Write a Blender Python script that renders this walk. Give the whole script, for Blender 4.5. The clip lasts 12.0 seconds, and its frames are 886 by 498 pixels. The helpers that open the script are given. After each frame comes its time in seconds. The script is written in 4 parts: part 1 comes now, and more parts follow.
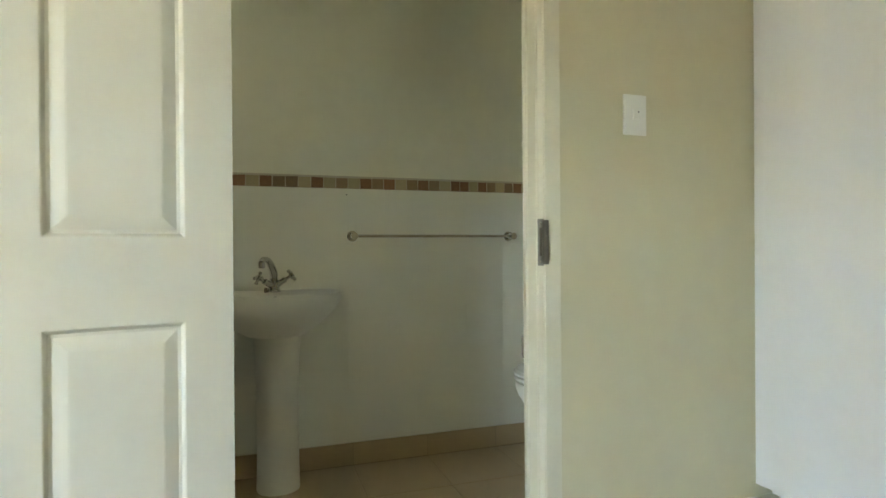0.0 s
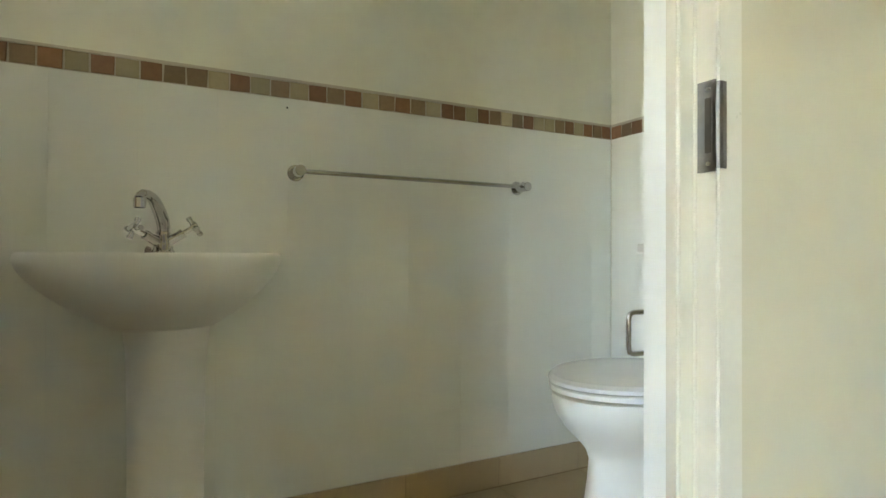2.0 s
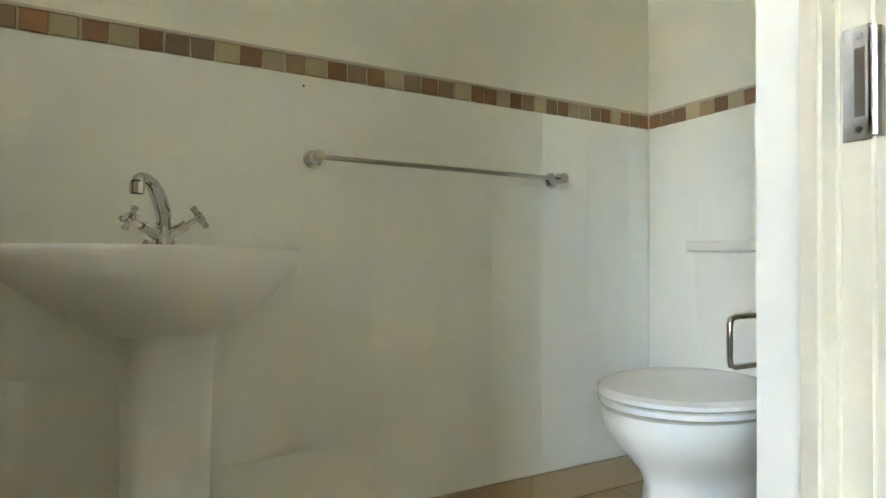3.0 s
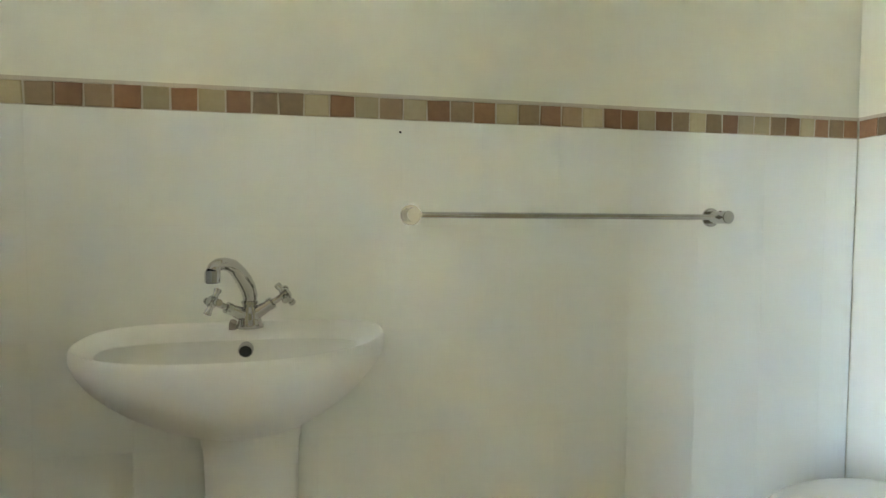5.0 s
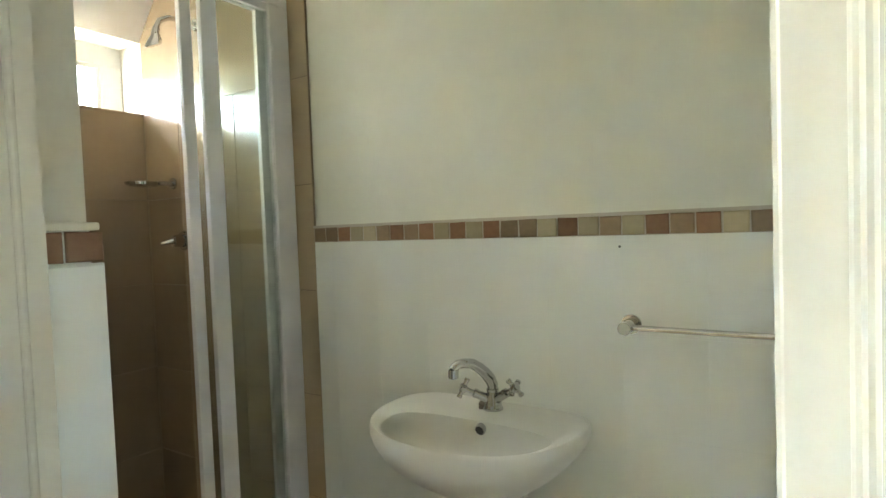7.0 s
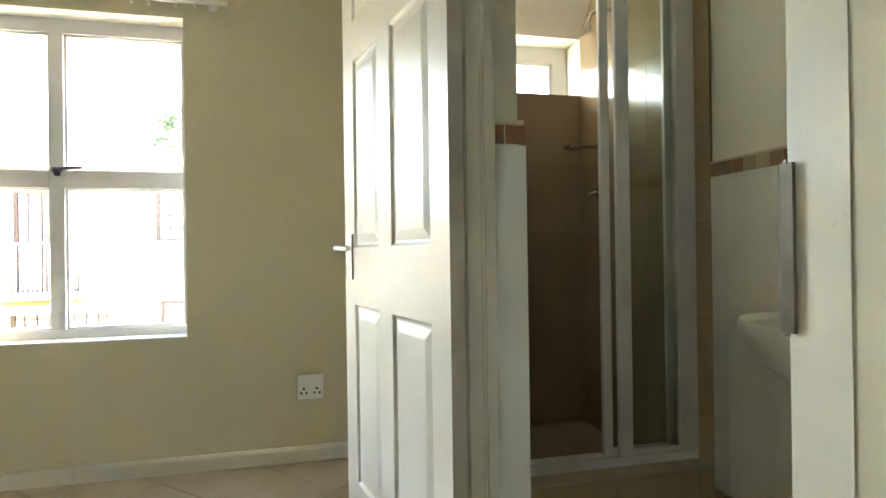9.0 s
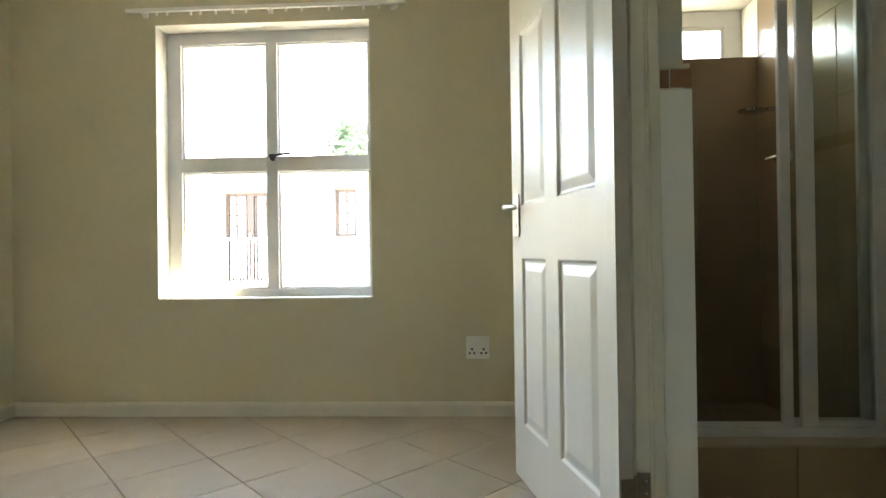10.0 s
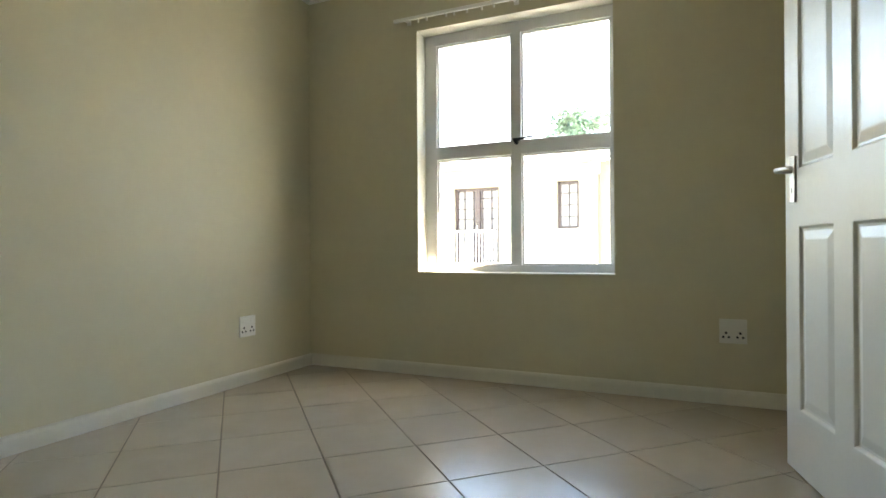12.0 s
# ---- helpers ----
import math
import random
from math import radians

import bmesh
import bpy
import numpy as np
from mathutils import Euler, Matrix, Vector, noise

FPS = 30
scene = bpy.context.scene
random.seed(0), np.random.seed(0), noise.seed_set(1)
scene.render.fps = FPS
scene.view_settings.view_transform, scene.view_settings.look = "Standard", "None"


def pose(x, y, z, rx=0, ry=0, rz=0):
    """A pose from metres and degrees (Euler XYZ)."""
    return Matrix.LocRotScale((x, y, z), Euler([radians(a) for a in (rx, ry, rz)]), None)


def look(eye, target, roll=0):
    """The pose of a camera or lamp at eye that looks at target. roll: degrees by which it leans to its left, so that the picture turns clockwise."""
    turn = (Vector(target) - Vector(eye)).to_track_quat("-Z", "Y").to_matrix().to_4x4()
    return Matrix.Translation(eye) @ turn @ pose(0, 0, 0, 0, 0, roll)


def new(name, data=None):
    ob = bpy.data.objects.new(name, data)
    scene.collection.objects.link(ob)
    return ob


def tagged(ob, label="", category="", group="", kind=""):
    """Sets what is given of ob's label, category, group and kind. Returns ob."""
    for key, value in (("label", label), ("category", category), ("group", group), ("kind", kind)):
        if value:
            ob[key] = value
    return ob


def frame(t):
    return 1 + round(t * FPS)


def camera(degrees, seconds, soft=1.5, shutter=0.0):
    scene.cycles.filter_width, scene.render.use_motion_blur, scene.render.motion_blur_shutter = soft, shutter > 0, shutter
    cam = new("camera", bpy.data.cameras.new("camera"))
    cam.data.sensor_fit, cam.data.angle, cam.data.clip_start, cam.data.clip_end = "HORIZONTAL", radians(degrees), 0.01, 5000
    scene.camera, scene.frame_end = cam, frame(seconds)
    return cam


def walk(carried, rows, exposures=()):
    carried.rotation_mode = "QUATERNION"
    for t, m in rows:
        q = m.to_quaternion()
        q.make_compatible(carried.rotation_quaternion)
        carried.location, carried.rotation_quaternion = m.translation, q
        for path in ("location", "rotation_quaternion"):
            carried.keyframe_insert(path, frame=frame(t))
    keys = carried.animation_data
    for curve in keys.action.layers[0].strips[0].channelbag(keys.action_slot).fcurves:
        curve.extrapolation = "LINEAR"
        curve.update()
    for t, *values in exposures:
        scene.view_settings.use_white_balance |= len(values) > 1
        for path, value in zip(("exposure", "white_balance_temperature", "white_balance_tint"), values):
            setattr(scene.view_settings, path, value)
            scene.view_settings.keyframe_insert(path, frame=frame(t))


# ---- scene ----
cam = camera(76.7, 12.0)

PATH = [
    (0, (-0.445, -2.714, 1.048), (0.241, -0.676, 1.042), -0.4),
    (0.5, (-0.431, -2.417, 0.994), (0.367, -0.420, 0.998), -0.1),
    (1, (-0.420, -2.136, 0.959), (0.502, -0.193, 0.965), -0.2),
    (1.5, (-0.398, -1.929, 0.892), (0.581, -0.015, 0.909), 0.0),
    (2, (-0.387, -1.755, 0.856), (0.602, 0.154, 0.875), 0.2),
    (2.5, (-0.402, -1.639, 0.834), (0.612, 0.257, 0.866), 0.4),
    (4.5, (-0.293, -1.339, 0.949), (0.429, 0.686, 0.934), 0.3),
    (5, (-0.190, -1.367, 1.085), (0.235, 0.737, 0.987), 0.3),
    (5.5, (-0.010, -1.422, 1.237), (-0.015, 0.725, 1.129), -0.7),
    (6, (0.160, -1.424, 1.351), (-0.236, 0.685, 1.220), -1.7),
    (6.5, (0.264, -1.462, 1.368), (-0.528, 0.530, 1.294), -1.7),
    (7, (0.383, -1.466, 1.371), (-0.786, 0.338, 1.290), -2.1),
    (7.2, (0.418, -1.443, 1.352), (-0.900, 0.256, 1.291), -2.6),
    (9, (0.789, -1.551, 1.065), (-1.302, -1.053, 1.066), -0.8),
    (9.5, (0.879, -1.586, 0.968), (-1.265, -1.434, 0.975), -0.82),
    (10, (0.941, -1.601, 0.906), (-1.207, -1.698, 0.915), -0.8),
    (10.5, (0.969, -1.626, 0.865), (-1.158, -1.947, 0.869), -0.8),
    (11, (1.008, -1.635, 0.827), (-1.079, -2.150, 0.833), -0.8),
    (11.5, (1.045, -1.667, 0.815), (-0.985, -2.377, 0.814), -0.7),
    (12, (1.059, -1.712, 0.803), (-0.897, -2.606, 0.804), -0.4),
]
EXPOSURES = [(0, 5.68, 9400, 8), (1, 5.92, 9100, 10), (2, 6.24, 9000, 12), (2.7, 6.38, 8800, 14), (4.3, 6.68, 8200, 14), (5.5, 6.86, 8000, 14), (6.4, 6.93, 7800, 13), (7.2, 6.62, 8000, 14), (8.8, 5.87, 9000, 14), (9.5, 5.6, 9000, 14), (10.5, 5.22, 8900, 13), (12, 4.84, 8600, 11)]
walk(cam, [(t, look(eye, target, roll)) for t, eye, target, roll in PATH], EXPOSURES)

# ---- light ----
world = bpy.data.worlds.new("sky")
scene.world = world
world.use_nodes = True
wn = world.node_tree.nodes
sky = wn.new("ShaderNodeTexSky")
sky.sky_type = "NISHITA"
sky.sun_disc = False
sky.sun_elevation = radians(58)
sky.sun_rotation = radians(-14)
sky.dust_density = 0.2
sky.air_density = 1.0
wn["Background"].inputs["Strength"].default_value = 0.15
world.node_tree.links.new(sky.outputs["Color"], wn["Background"].inputs["Color"])
sun_data = bpy.data.lights.new("sun", "SUN")
sun_data.energy = 3.0
sun_data.angle = radians(0.6)
sun_data.color = (1.0, 0.95, 0.86)
sun = new("sun", sun_data)
sun.matrix_world = look((-8, 31, 51.2), (0, 0, 0))


# daylight of the shower window, just outside its pane
lamp = bpy.data.lights.new("shower_window_daylight", "AREA")
lamp.shape, lamp.size, lamp.size_y, lamp.energy, lamp.color = "RECTANGLE", 0.30, 0.96, 0.45, (0.88, 0.97, 1.0)
daylight = new("shower_window_daylight", lamp)
daylight.matrix_world = look((-2.48, -0.49, 2.115), (0.0, -0.49, 2.115))
# sampling aid for the sky in the bedroom window
gate = bpy.data.lights.new("bedroom_window_sky", "AREA")
gate.shape, gate.size, gate.size_y = "RECTANGLE", 1.56, 1.22
gate.cycles.is_portal = True
portal = new("bedroom_window_sky", gate)
portal.matrix_world = look((-2.43, -2.746, 1.431), (0.0, -2.746, 1.431))


# ---- materials ----
def mat(name, base, rough=0.5, metal=0.0, fine=0.0, fine_scale=120.0, stain=0.0, stain_scale=3.0, per_object=0.0,
        coat=0.0, rough_var=0.0, second=None, second_scale=8.0, island=0.0):
    m = bpy.data.materials.new(name)
    m.use_nodes = True
    nt = m.node_tree
    b = nt.nodes["Principled BSDF"]
    b.inputs["Roughness"].default_value = rough
    b.inputs["Metallic"].default_value = metal
    b.inputs["Coat Weight"].default_value = coat
    tc = nt.nodes.new("ShaderNodeTexCoord")
    geo = nt.nodes.new("ShaderNodeNewGeometry")
    pos = geo.outputs["Position"]
    col = nt.nodes.new("ShaderNodeRGB")
    col.outputs[0].default_value = (*base, 1)
    out = col.outputs[0]

    def noise_tex(scale, detail=4.0):
        n = nt.nodes.new("ShaderNodeTexNoise")
        n.inputs["Scale"].default_value = scale
        n.inputs["Detail"].default_value = detail
        nt.links.new(pos, n.inputs["Vector"])
        return n.outputs["Fac"]

    def mult(colour, fac, lo, hi):
        mr = nt.nodes.new("ShaderNodeMapRange")
        mr.inputs["From Min"].default_value, mr.inputs["From Max"].default_value = 0.25, 0.75
        mr.inputs["To Min"].default_value, mr.inputs["To Max"].default_value = lo, hi
        nt.links.new(fac, mr.inputs["Value"])
        mx = nt.nodes.new("ShaderNodeMix")
        mx.data_type, mx.blend_type = "RGBA", "MULTIPLY"
        mx.inputs["Factor"].default_value = 1.0
        nt.links.new(colour, mx.inputs["A"])
        nt.links.new(mr.outputs["Result"], mx.inputs["B"])
        return mx.outputs["Result"]

    if second:
        n = noise_tex(second_scale, 3.0)
        ramp = nt.nodes.new("ShaderNodeMapRange")
        ramp.inputs["From Min"].default_value, ramp.inputs["From Max"].default_value = 0.2, 0.8
        nt.links.new(n, ramp.inputs["Value"])
        mx = nt.nodes.new("ShaderNodeMix")
        mx.data_type = "RGBA"
        nt.links.new(ramp.outputs["Result"], mx.inputs["Factor"])
        nt.links.new(out, mx.inputs["A"])
        mx.inputs["B"].default_value = (*second, 1)
        out = mx.outputs["Result"]
    if stain:
        out = mult(out, noise_tex(stain_scale, 5.0), 1 - stain, 1 + stain * 0.4)
        out = mult(out, noise_tex(stain_scale * 9, 3.0), 1 - stain * 0.5, 1 + stain * 0.2)
    if per_object:
        oi = nt.nodes.new("ShaderNodeObjectInfo")
        out = mult(out, oi.outputs["Random"], 1 - per_object, 1 + per_object)
    if island:
        out = mult(out, geo.outputs["Random Per Island"], 1 - island, 1 + island)
    nt.links.new(out, b.inputs["Base Color"])
    if rough_var:
        mr = nt.nodes.new("ShaderNodeMapRange")
        mr.inputs["To Min"].default_value = max(0.02, rough - rough_var)
        mr.inputs["To Max"].default_value = rough + rough_var
        nt.links.new(noise_tex(14.0, 5.0), mr.inputs["Value"])
        nt.links.new(mr.outputs["Result"], b.inputs["Roughness"])
    if fine:
        bump = nt.nodes.new("ShaderNodeBump")
        bump.inputs["Strength"].default_value = min(1.0, fine)
        bump.inputs["Distance"].default_value = 0.002
        nt.links.new(noise_tex(fine_scale, 3.0), bump.inputs["Height"])
        nt.links.new(bump.outputs["Normal"], b.inputs["Normal"])
    return m


def glass(name, tint=(1, 1, 1), rough=0.0):
    m = bpy.data.materials.new(name)
    m.use_nodes = True
    b = m.node_tree.nodes["Principled BSDF"]
    b.inputs["Base Color"].default_value = (*tint, 1)
    b.inputs["Transmission Weight"].default_value = 1.0
    b.inputs["Roughness"].default_value = rough
    b.inputs["IOR"].default_value = 1.45
    return m


M_BEIGE = mat("beige_wall_paint", (0.612, 0.563, 0.40), 0.6, fine=0.25, fine_scale=260, stain=0.05, stain_scale=1.6, rough_var=0.06)
M_CREAM = mat("cream_bathroom_paint", (0.825, 0.825, 0.705), 0.55, fine=0.25, fine_scale=240, stain=0.05, stain_scale=1.8, rough_var=0.06)
M_CEIL = mat("white_ceiling_paint", (0.85, 0.845, 0.80), 0.8, fine=0.2, fine_scale=200, stain=0.04)
M_GLOSS = mat("white_gloss_paint", (0.68, 0.655, 0.565), 0.36, fine=0.12, fine_scale=90, stain=0.04, stain_scale=5, rough_var=0.06)
M_FRAME = mat("cream_gloss_frame_paint", (0.69, 0.655, 0.53), 0.32, fine=0.15, fine_scale=70, stain=0.06, stain_scale=7, rough_var=0.08)
M_RAW = mat("bare_door_edge", (0.50, 0.445, 0.365), 0.6, fine=0.3, fine_scale=150, second=(0.60, 0.56, 0.48), second_scale=9, stain=0.15)
M_TILE = mat("white_wall_tile", (0.865, 0.88, 0.81), 0.30, stain=0.015, stain_scale=2.0, rough_var=0.02)
M_GROUT_W = mat("white_grout", (0.855, 0.865, 0.80), 0.8, fine=0.3, fine_scale=400, stain=0.08, stain_scale=12)
M_GROUT_F = mat("brown_floor_grout", (0.23, 0.185, 0.14), 0.85, fine=0.4, fine_scale=300, stain=0.2, stain_scale=9)
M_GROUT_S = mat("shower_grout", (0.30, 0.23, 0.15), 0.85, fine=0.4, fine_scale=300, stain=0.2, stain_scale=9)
M_GROUT_B = mat("tan_floor_grout", (0.40, 0.30, 0.185), 0.85, fine=0.3, fine_scale=300, stain=0.12, stain_scale=9)
M_FLOOR = mat("beige_floor_tile", (0.46, 0.395, 0.31), 0.25, fine=0.03, fine_scale=25, second=(0.50, 0.43, 0.345), second_scale=7,
              per_object=0.03)
M_BATHTILE = mat("tan_bathroom_tile", (0.46, 0.345, 0.21), 0.3, fine=0.12, fine_scale=60, second=(0.49, 0.375, 0.235), second_scale=3,
                 stain=0.05, stain_scale=2, per_object=0.04, rough_var=0.03)
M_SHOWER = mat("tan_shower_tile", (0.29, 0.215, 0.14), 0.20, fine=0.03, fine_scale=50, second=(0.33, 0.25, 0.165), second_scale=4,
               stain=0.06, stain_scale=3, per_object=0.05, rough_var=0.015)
M_MOS_D = mat("terracotta_mosaic", (0.25, 0.122, 0.058), 0.4, fine=0.5, fine_scale=130, second=(0.31, 0.16, 0.08), second_scale=60, per_object=0.15)
M_MOS_M = mat("brown_grey_mosaic", (0.24, 0.165, 0.092), 0.42, fine=0.5, fine_scale=130, second=(0.30, 0.205, 0.12), second_scale=60, per_object=0.16)
M_MOS_L = mat("sand_mosaic", (0.42, 0.345, 0.205), 0.42, fine=0.5, fine_scale=130, second=(0.46, 0.385, 0.24), second_scale=60, per_object=0.12)
M_MOS_G = mat("mosaic_grout", (0.56, 0.51, 0.41), 0.85, fine=0.4, fine_scale=300)
M_CHROME = mat("chrome", (0.56, 0.56, 0.55), 0.08, 1.0, rough_var=0.04)
M_BRUSHED = mat("brushed_steel", (0.46, 0.45, 0.43), 0.38, 1.0, fine=0.2, fine_scale=300, stain=0.1, stain_scale=30)
M_STRIKE = mat("worn_strike_steel", (0.25, 0.235, 0.21), 0.30, 1.0, fine=0.2, fine_scale=300, stain=0.15, stain_scale=30)
M_HINGE = mat("tarnished_hinge_steel", (0.28, 0.24, 0.20), 0.45, 1.0, fine=0.3, fine_scale=200, stain=0.25, stain_scale=40)
M_CERAMIC = mat("white_glazed_ceramic", (0.82, 0.815, 0.745), 0.28, stain=0.02)
M_SEAT = mat("white_plastic_seat", (0.80, 0.80, 0.77), 0.2, stain=0.02)
M_ALU = mat("white_powder_coated_aluminium", (0.76, 0.77, 0.77), 0.4, fine=0.08, fine_scale=300, stain=0.03)
M_SILVER = mat("white_aluminium_shower_frame", (0.76, 0.76, 0.755), 0.32, 0.0, fine=0.06, fine_scale=300, stain=0.05)
M_PLASTIC = mat("white_plastic", (0.80, 0.79, 0.74), 0.35, stain=0.02)
M_DARK = mat("dark_recess", (0.02, 0.02, 0.02), 0.7)
M_BLACK = mat("black_plastic_latch", (0.025, 0.028, 0.05), 0.4)
M_WARDROBE = mat("white_melamine", (0.76, 0.77, 0.77), 0.4, fine=0.05, fine_scale=200, stain=0.03)
M_GLASS = glass("window_glass")
M_SHGLASS = glass("shower_glass", (0.86, 0.92, 0.87))
M_PLASTER_OUT = mat("cream_plaster", (0.24, 0.215, 0.155), 0.85, fine=0.5, fine_scale=60, stain=0.08, stain_scale=0.6)
M_BROWNWOOD = mat("red_brown_timber", (0.028, 0.012, 0.009), 0.5, stain=0.2, stain_scale=3)
M_CURTAIN = mat("pale_curtain_behind_panes", (0.22, 0.21, 0.20), 0.6, stain=0.15, stain_scale=2)
M_ROOF = mat("grey_roof_tiles", (0.45, 0.42, 0.38), 0.8, fine=0.5, fine_scale=20, stain=0.25, stain_scale=1.2, island=0.12)
M_GROUND = mat("pale_paving", (0.37, 0.355, 0.33), 0.9, fine=0.4, fine_scale=20, stain=0.15, stain_scale=0.4)
M_LEAF = mat("green_leaves", (0.095, 0.16, 0.115), 0.5, second=(0.14, 0.21, 0.15), second_scale=1.2, island=0.35)
M_BARK = mat("brown_bark", (0.12, 0.085, 0.06), 0.9, fine=0.8, fine_scale=20, stain=0.3)


# ---- mesh helpers ----
K = 1.075   # metres to one unit of the plan; all places below are in plan units
GROW = Matrix.Scale(K, 4)


def world_of(ob):
    if ob.parent is None:
        return ob.matrix_basis.copy()
    return world_of(ob.parent) @ ob.matrix_parent_inverse @ ob.matrix_basis


def attach(ob, parent):
    ob.parent = parent
    ob.matrix_parent_inverse = world_of(parent).inverted()
    return ob


def thing(name, at, label, category, group="", kind=""):
    e = new(name)
    e.empty_display_size = 0.05
    e.matrix_basis = Matrix.Translation(Vector(at) * K)
    return tagged(e, label, category, group, kind)


def part(name, bm, material, parent=None, label="", smooth=False, kind=""):
    me = bpy.data.meshes.new(name)
    bmesh.ops.recalc_face_normals(bm, faces=bm.faces)
    bm.transform(GROW)
    bm.to_mesh(me)
    bm.free()
    for m in (material if isinstance(material, (list, tuple)) else [material]):
        me.materials.append(m)
    if smooth:
        for p in me.polygons:
            p.use_smooth = True
        try:
            me.set_sharp_from_angle(angle=radians(35))
        except AttributeError:
            pass
    ob = new(name, me)
    if parent:
        attach(ob, parent)
    return tagged(ob, label, kind=kind) if (label or kind) else ob


def structure(name, bm, material, label, category):
    return tagged(part(name, bm, material), label, category, kind="structure")


def add_box(bm, x0, x1, y0, y1, z0, z1, bevel=0.0, seg=2):
    r = bmesh.ops.create_cube(bm, size=1.0, matrix=Matrix.Translation(((x0 + x1) / 2, (y0 + y1) / 2, (z0 + z1) / 2))
                              @ Matrix.Diagonal((x1 - x0, y1 - y0, z1 - z0, 1)))
    if bevel:
        es = list({e for v in r["verts"] for e in v.link_edges})
        bmesh.ops.bevel(bm, geom=es, offset=bevel, segments=seg, affect="EDGES", profile=0.7)
    return bm


def box(x0, x1, y0, y1, z0, z1, bevel=0.0, seg=2):
    return add_box(bmesh.new(), x0, x1, y0, y1, z0, z1, bevel, seg)


def boxes(*rows, bevel=0.0):
    bm = bmesh.new()
    for r in rows:
        add_box(bm, *r, bevel=bevel)
    return bm


def add_rod(bm, a, b, r, r2=None, seg=20, bevel=0.0):
    a, b = Vector(a), Vector(b)
    d = b - a
    m = Matrix.Translation((a + b) / 2) @ d.to_track_quat("Z", "Y").to_matrix().to_4x4()
    res = bmesh.ops.create_cone(bm, cap_ends=True, segments=seg, radius1=r, radius2=r if r2 is None else r2, depth=d.length, matrix=m)
    if bevel:
        es = [e for e in {e for v in res["verts"] for e in v.link_edges} if any(len(f.verts) > 4 for f in e.link_faces)]
        bmesh.ops.bevel(bm, geom=es, offset=bevel, segments=2, affect="EDGES")
    return bm


def rod(a, b, r, r2=None, seg=20, bevel=0.0):
    return add_rod(bmesh.new(), a, b, r, r2, seg, bevel)


def loft(rings, cap_start=True, cap_end=True, bm=None):
    bm = bm or bmesh.new()
    vs = [[bm.verts.new(p) for p in ring] for ring in rings]
    n = len(vs[0])
    for r0, r1 in zip(vs, vs[1:]):
        for i in range(n):
            bm.faces.new((r0[i], r0[(i + 1) % n], r1[(i + 1) % n], r1[i]))
    if cap_start:
        bm.faces.new(vs[0])
    if cap_end:
        bm.faces.new(vs[-1])
    return bm


def tube(points, radii, seg=16):
    """A bent round tube through the points."""
    pts = [Vector(p) for p in points]
    if not isinstance(radii, (list, tuple)):
        radii = [radii] * len(pts)
    rings, side = [], None
    for i, p in enumerate(pts):
        d = (pts[min(i + 1, len(pts) - 1)] - pts[max(i - 1, 0)]).normalized()
        side = d.orthogonal() if side is None else (side - d * side.dot(d))
        side.normalize()
        up = d.cross(side)
        rings.append([p + radii[i] * (math.cos(a) * side + math.sin(a) * up) for a in [2 * math.pi * k / seg for k in range(seg)]])
    return loft(rings)


def ellipse(cx, cy, rx, ry, z, n=48, power=2.0):
    out = []
    for k in range(n):
        a = 2 * math.pi * k / n
        c, s = math.cos(a), math.sin(a)
        out.append((cx + rx * math.copysign(abs(c) ** (2 / power), c), cy + ry * math.copysign(abs(s) ** (2 / power), s), z))
    return out


def clip_poly(poly, x0, x1, y0, y1):
    for axis, limit, sign in ((0, x0, 1), (0, x1, -1), (1, y0, 1), (1, y1, -1)):
        res = []
        for i, p in enumerate(poly):
            q = poly[(i + 1) % len(poly)]
            dp, dq = sign * (p[axis] - limit), sign * (q[axis] - limit)
            if dp >= 0:
                res.append(p)
            if dp * dq < 0:
                f = dp / (dp - dq)
                res.append((p[0] + f * (q[0] - p[0]), p[1] + f * (q[1] - p[1])))
        poly = res
        if len(poly) < 3:
            return []
    return poly


def area_of(poly):
    return abs(sum(p[0] * q[1] - q[0] * p[1] for p, q in zip(poly, poly[1:] + poly[:1]))) / 2


def slab_mesh(name, poly, depth, edge, material):
    """A tile of this outline in its own plane, its face at height 0, with eased edges."""
    cx = sum(p[0] for p in poly) / len(poly)
    cy = sum(p[1] for p in poly) / len(poly)
    inner = []
    for p in poly:
        d = math.hypot(p[0] - cx, p[1] - cy) or 1
        k = 1 - 1.41 * edge / d
        inner.append((cx + (p[0] - cx) * k, cy + (p[1] - cy) * k))
    n = len(poly)
    verts = [(x, y, -depth) for x, y in poly] + [(x, y, -edge * 0.7) for x, y in poly] + [(x, y, 0) for x, y in inner]
    faces = [tuple(range(2 * n, 3 * n))]
    for i in range(n):
        j = (i + 1) % n
        faces += [(i, j, n + j, n + i), (n + i, n + j, 2 * n + j, 2 * n + i)]
    me = bpy.data.meshes.new(name)
    me.from_pydata([(K * x, K * y, K * z) for x, y, z in verts], [], faces)
    me.materials.append(material)
    return me


def lay(name, me, m, parent):
    ob = new(name, me)
    ob.matrix_basis = Matrix.Translation(m.translation * (K - 1)) @ m
    return attach(ob, parent)


# frames of tiled faces: columns are the face's right, its up and its normal
def face_matrix(right, up, normal, origin):
    return Matrix(((right[0], up[0], normal[0], origin[0]), (right[1], up[1], normal[1], origin[1]),
                   (right[2], up[2], normal[2], origin[2]), (0, 0, 0, 1)))


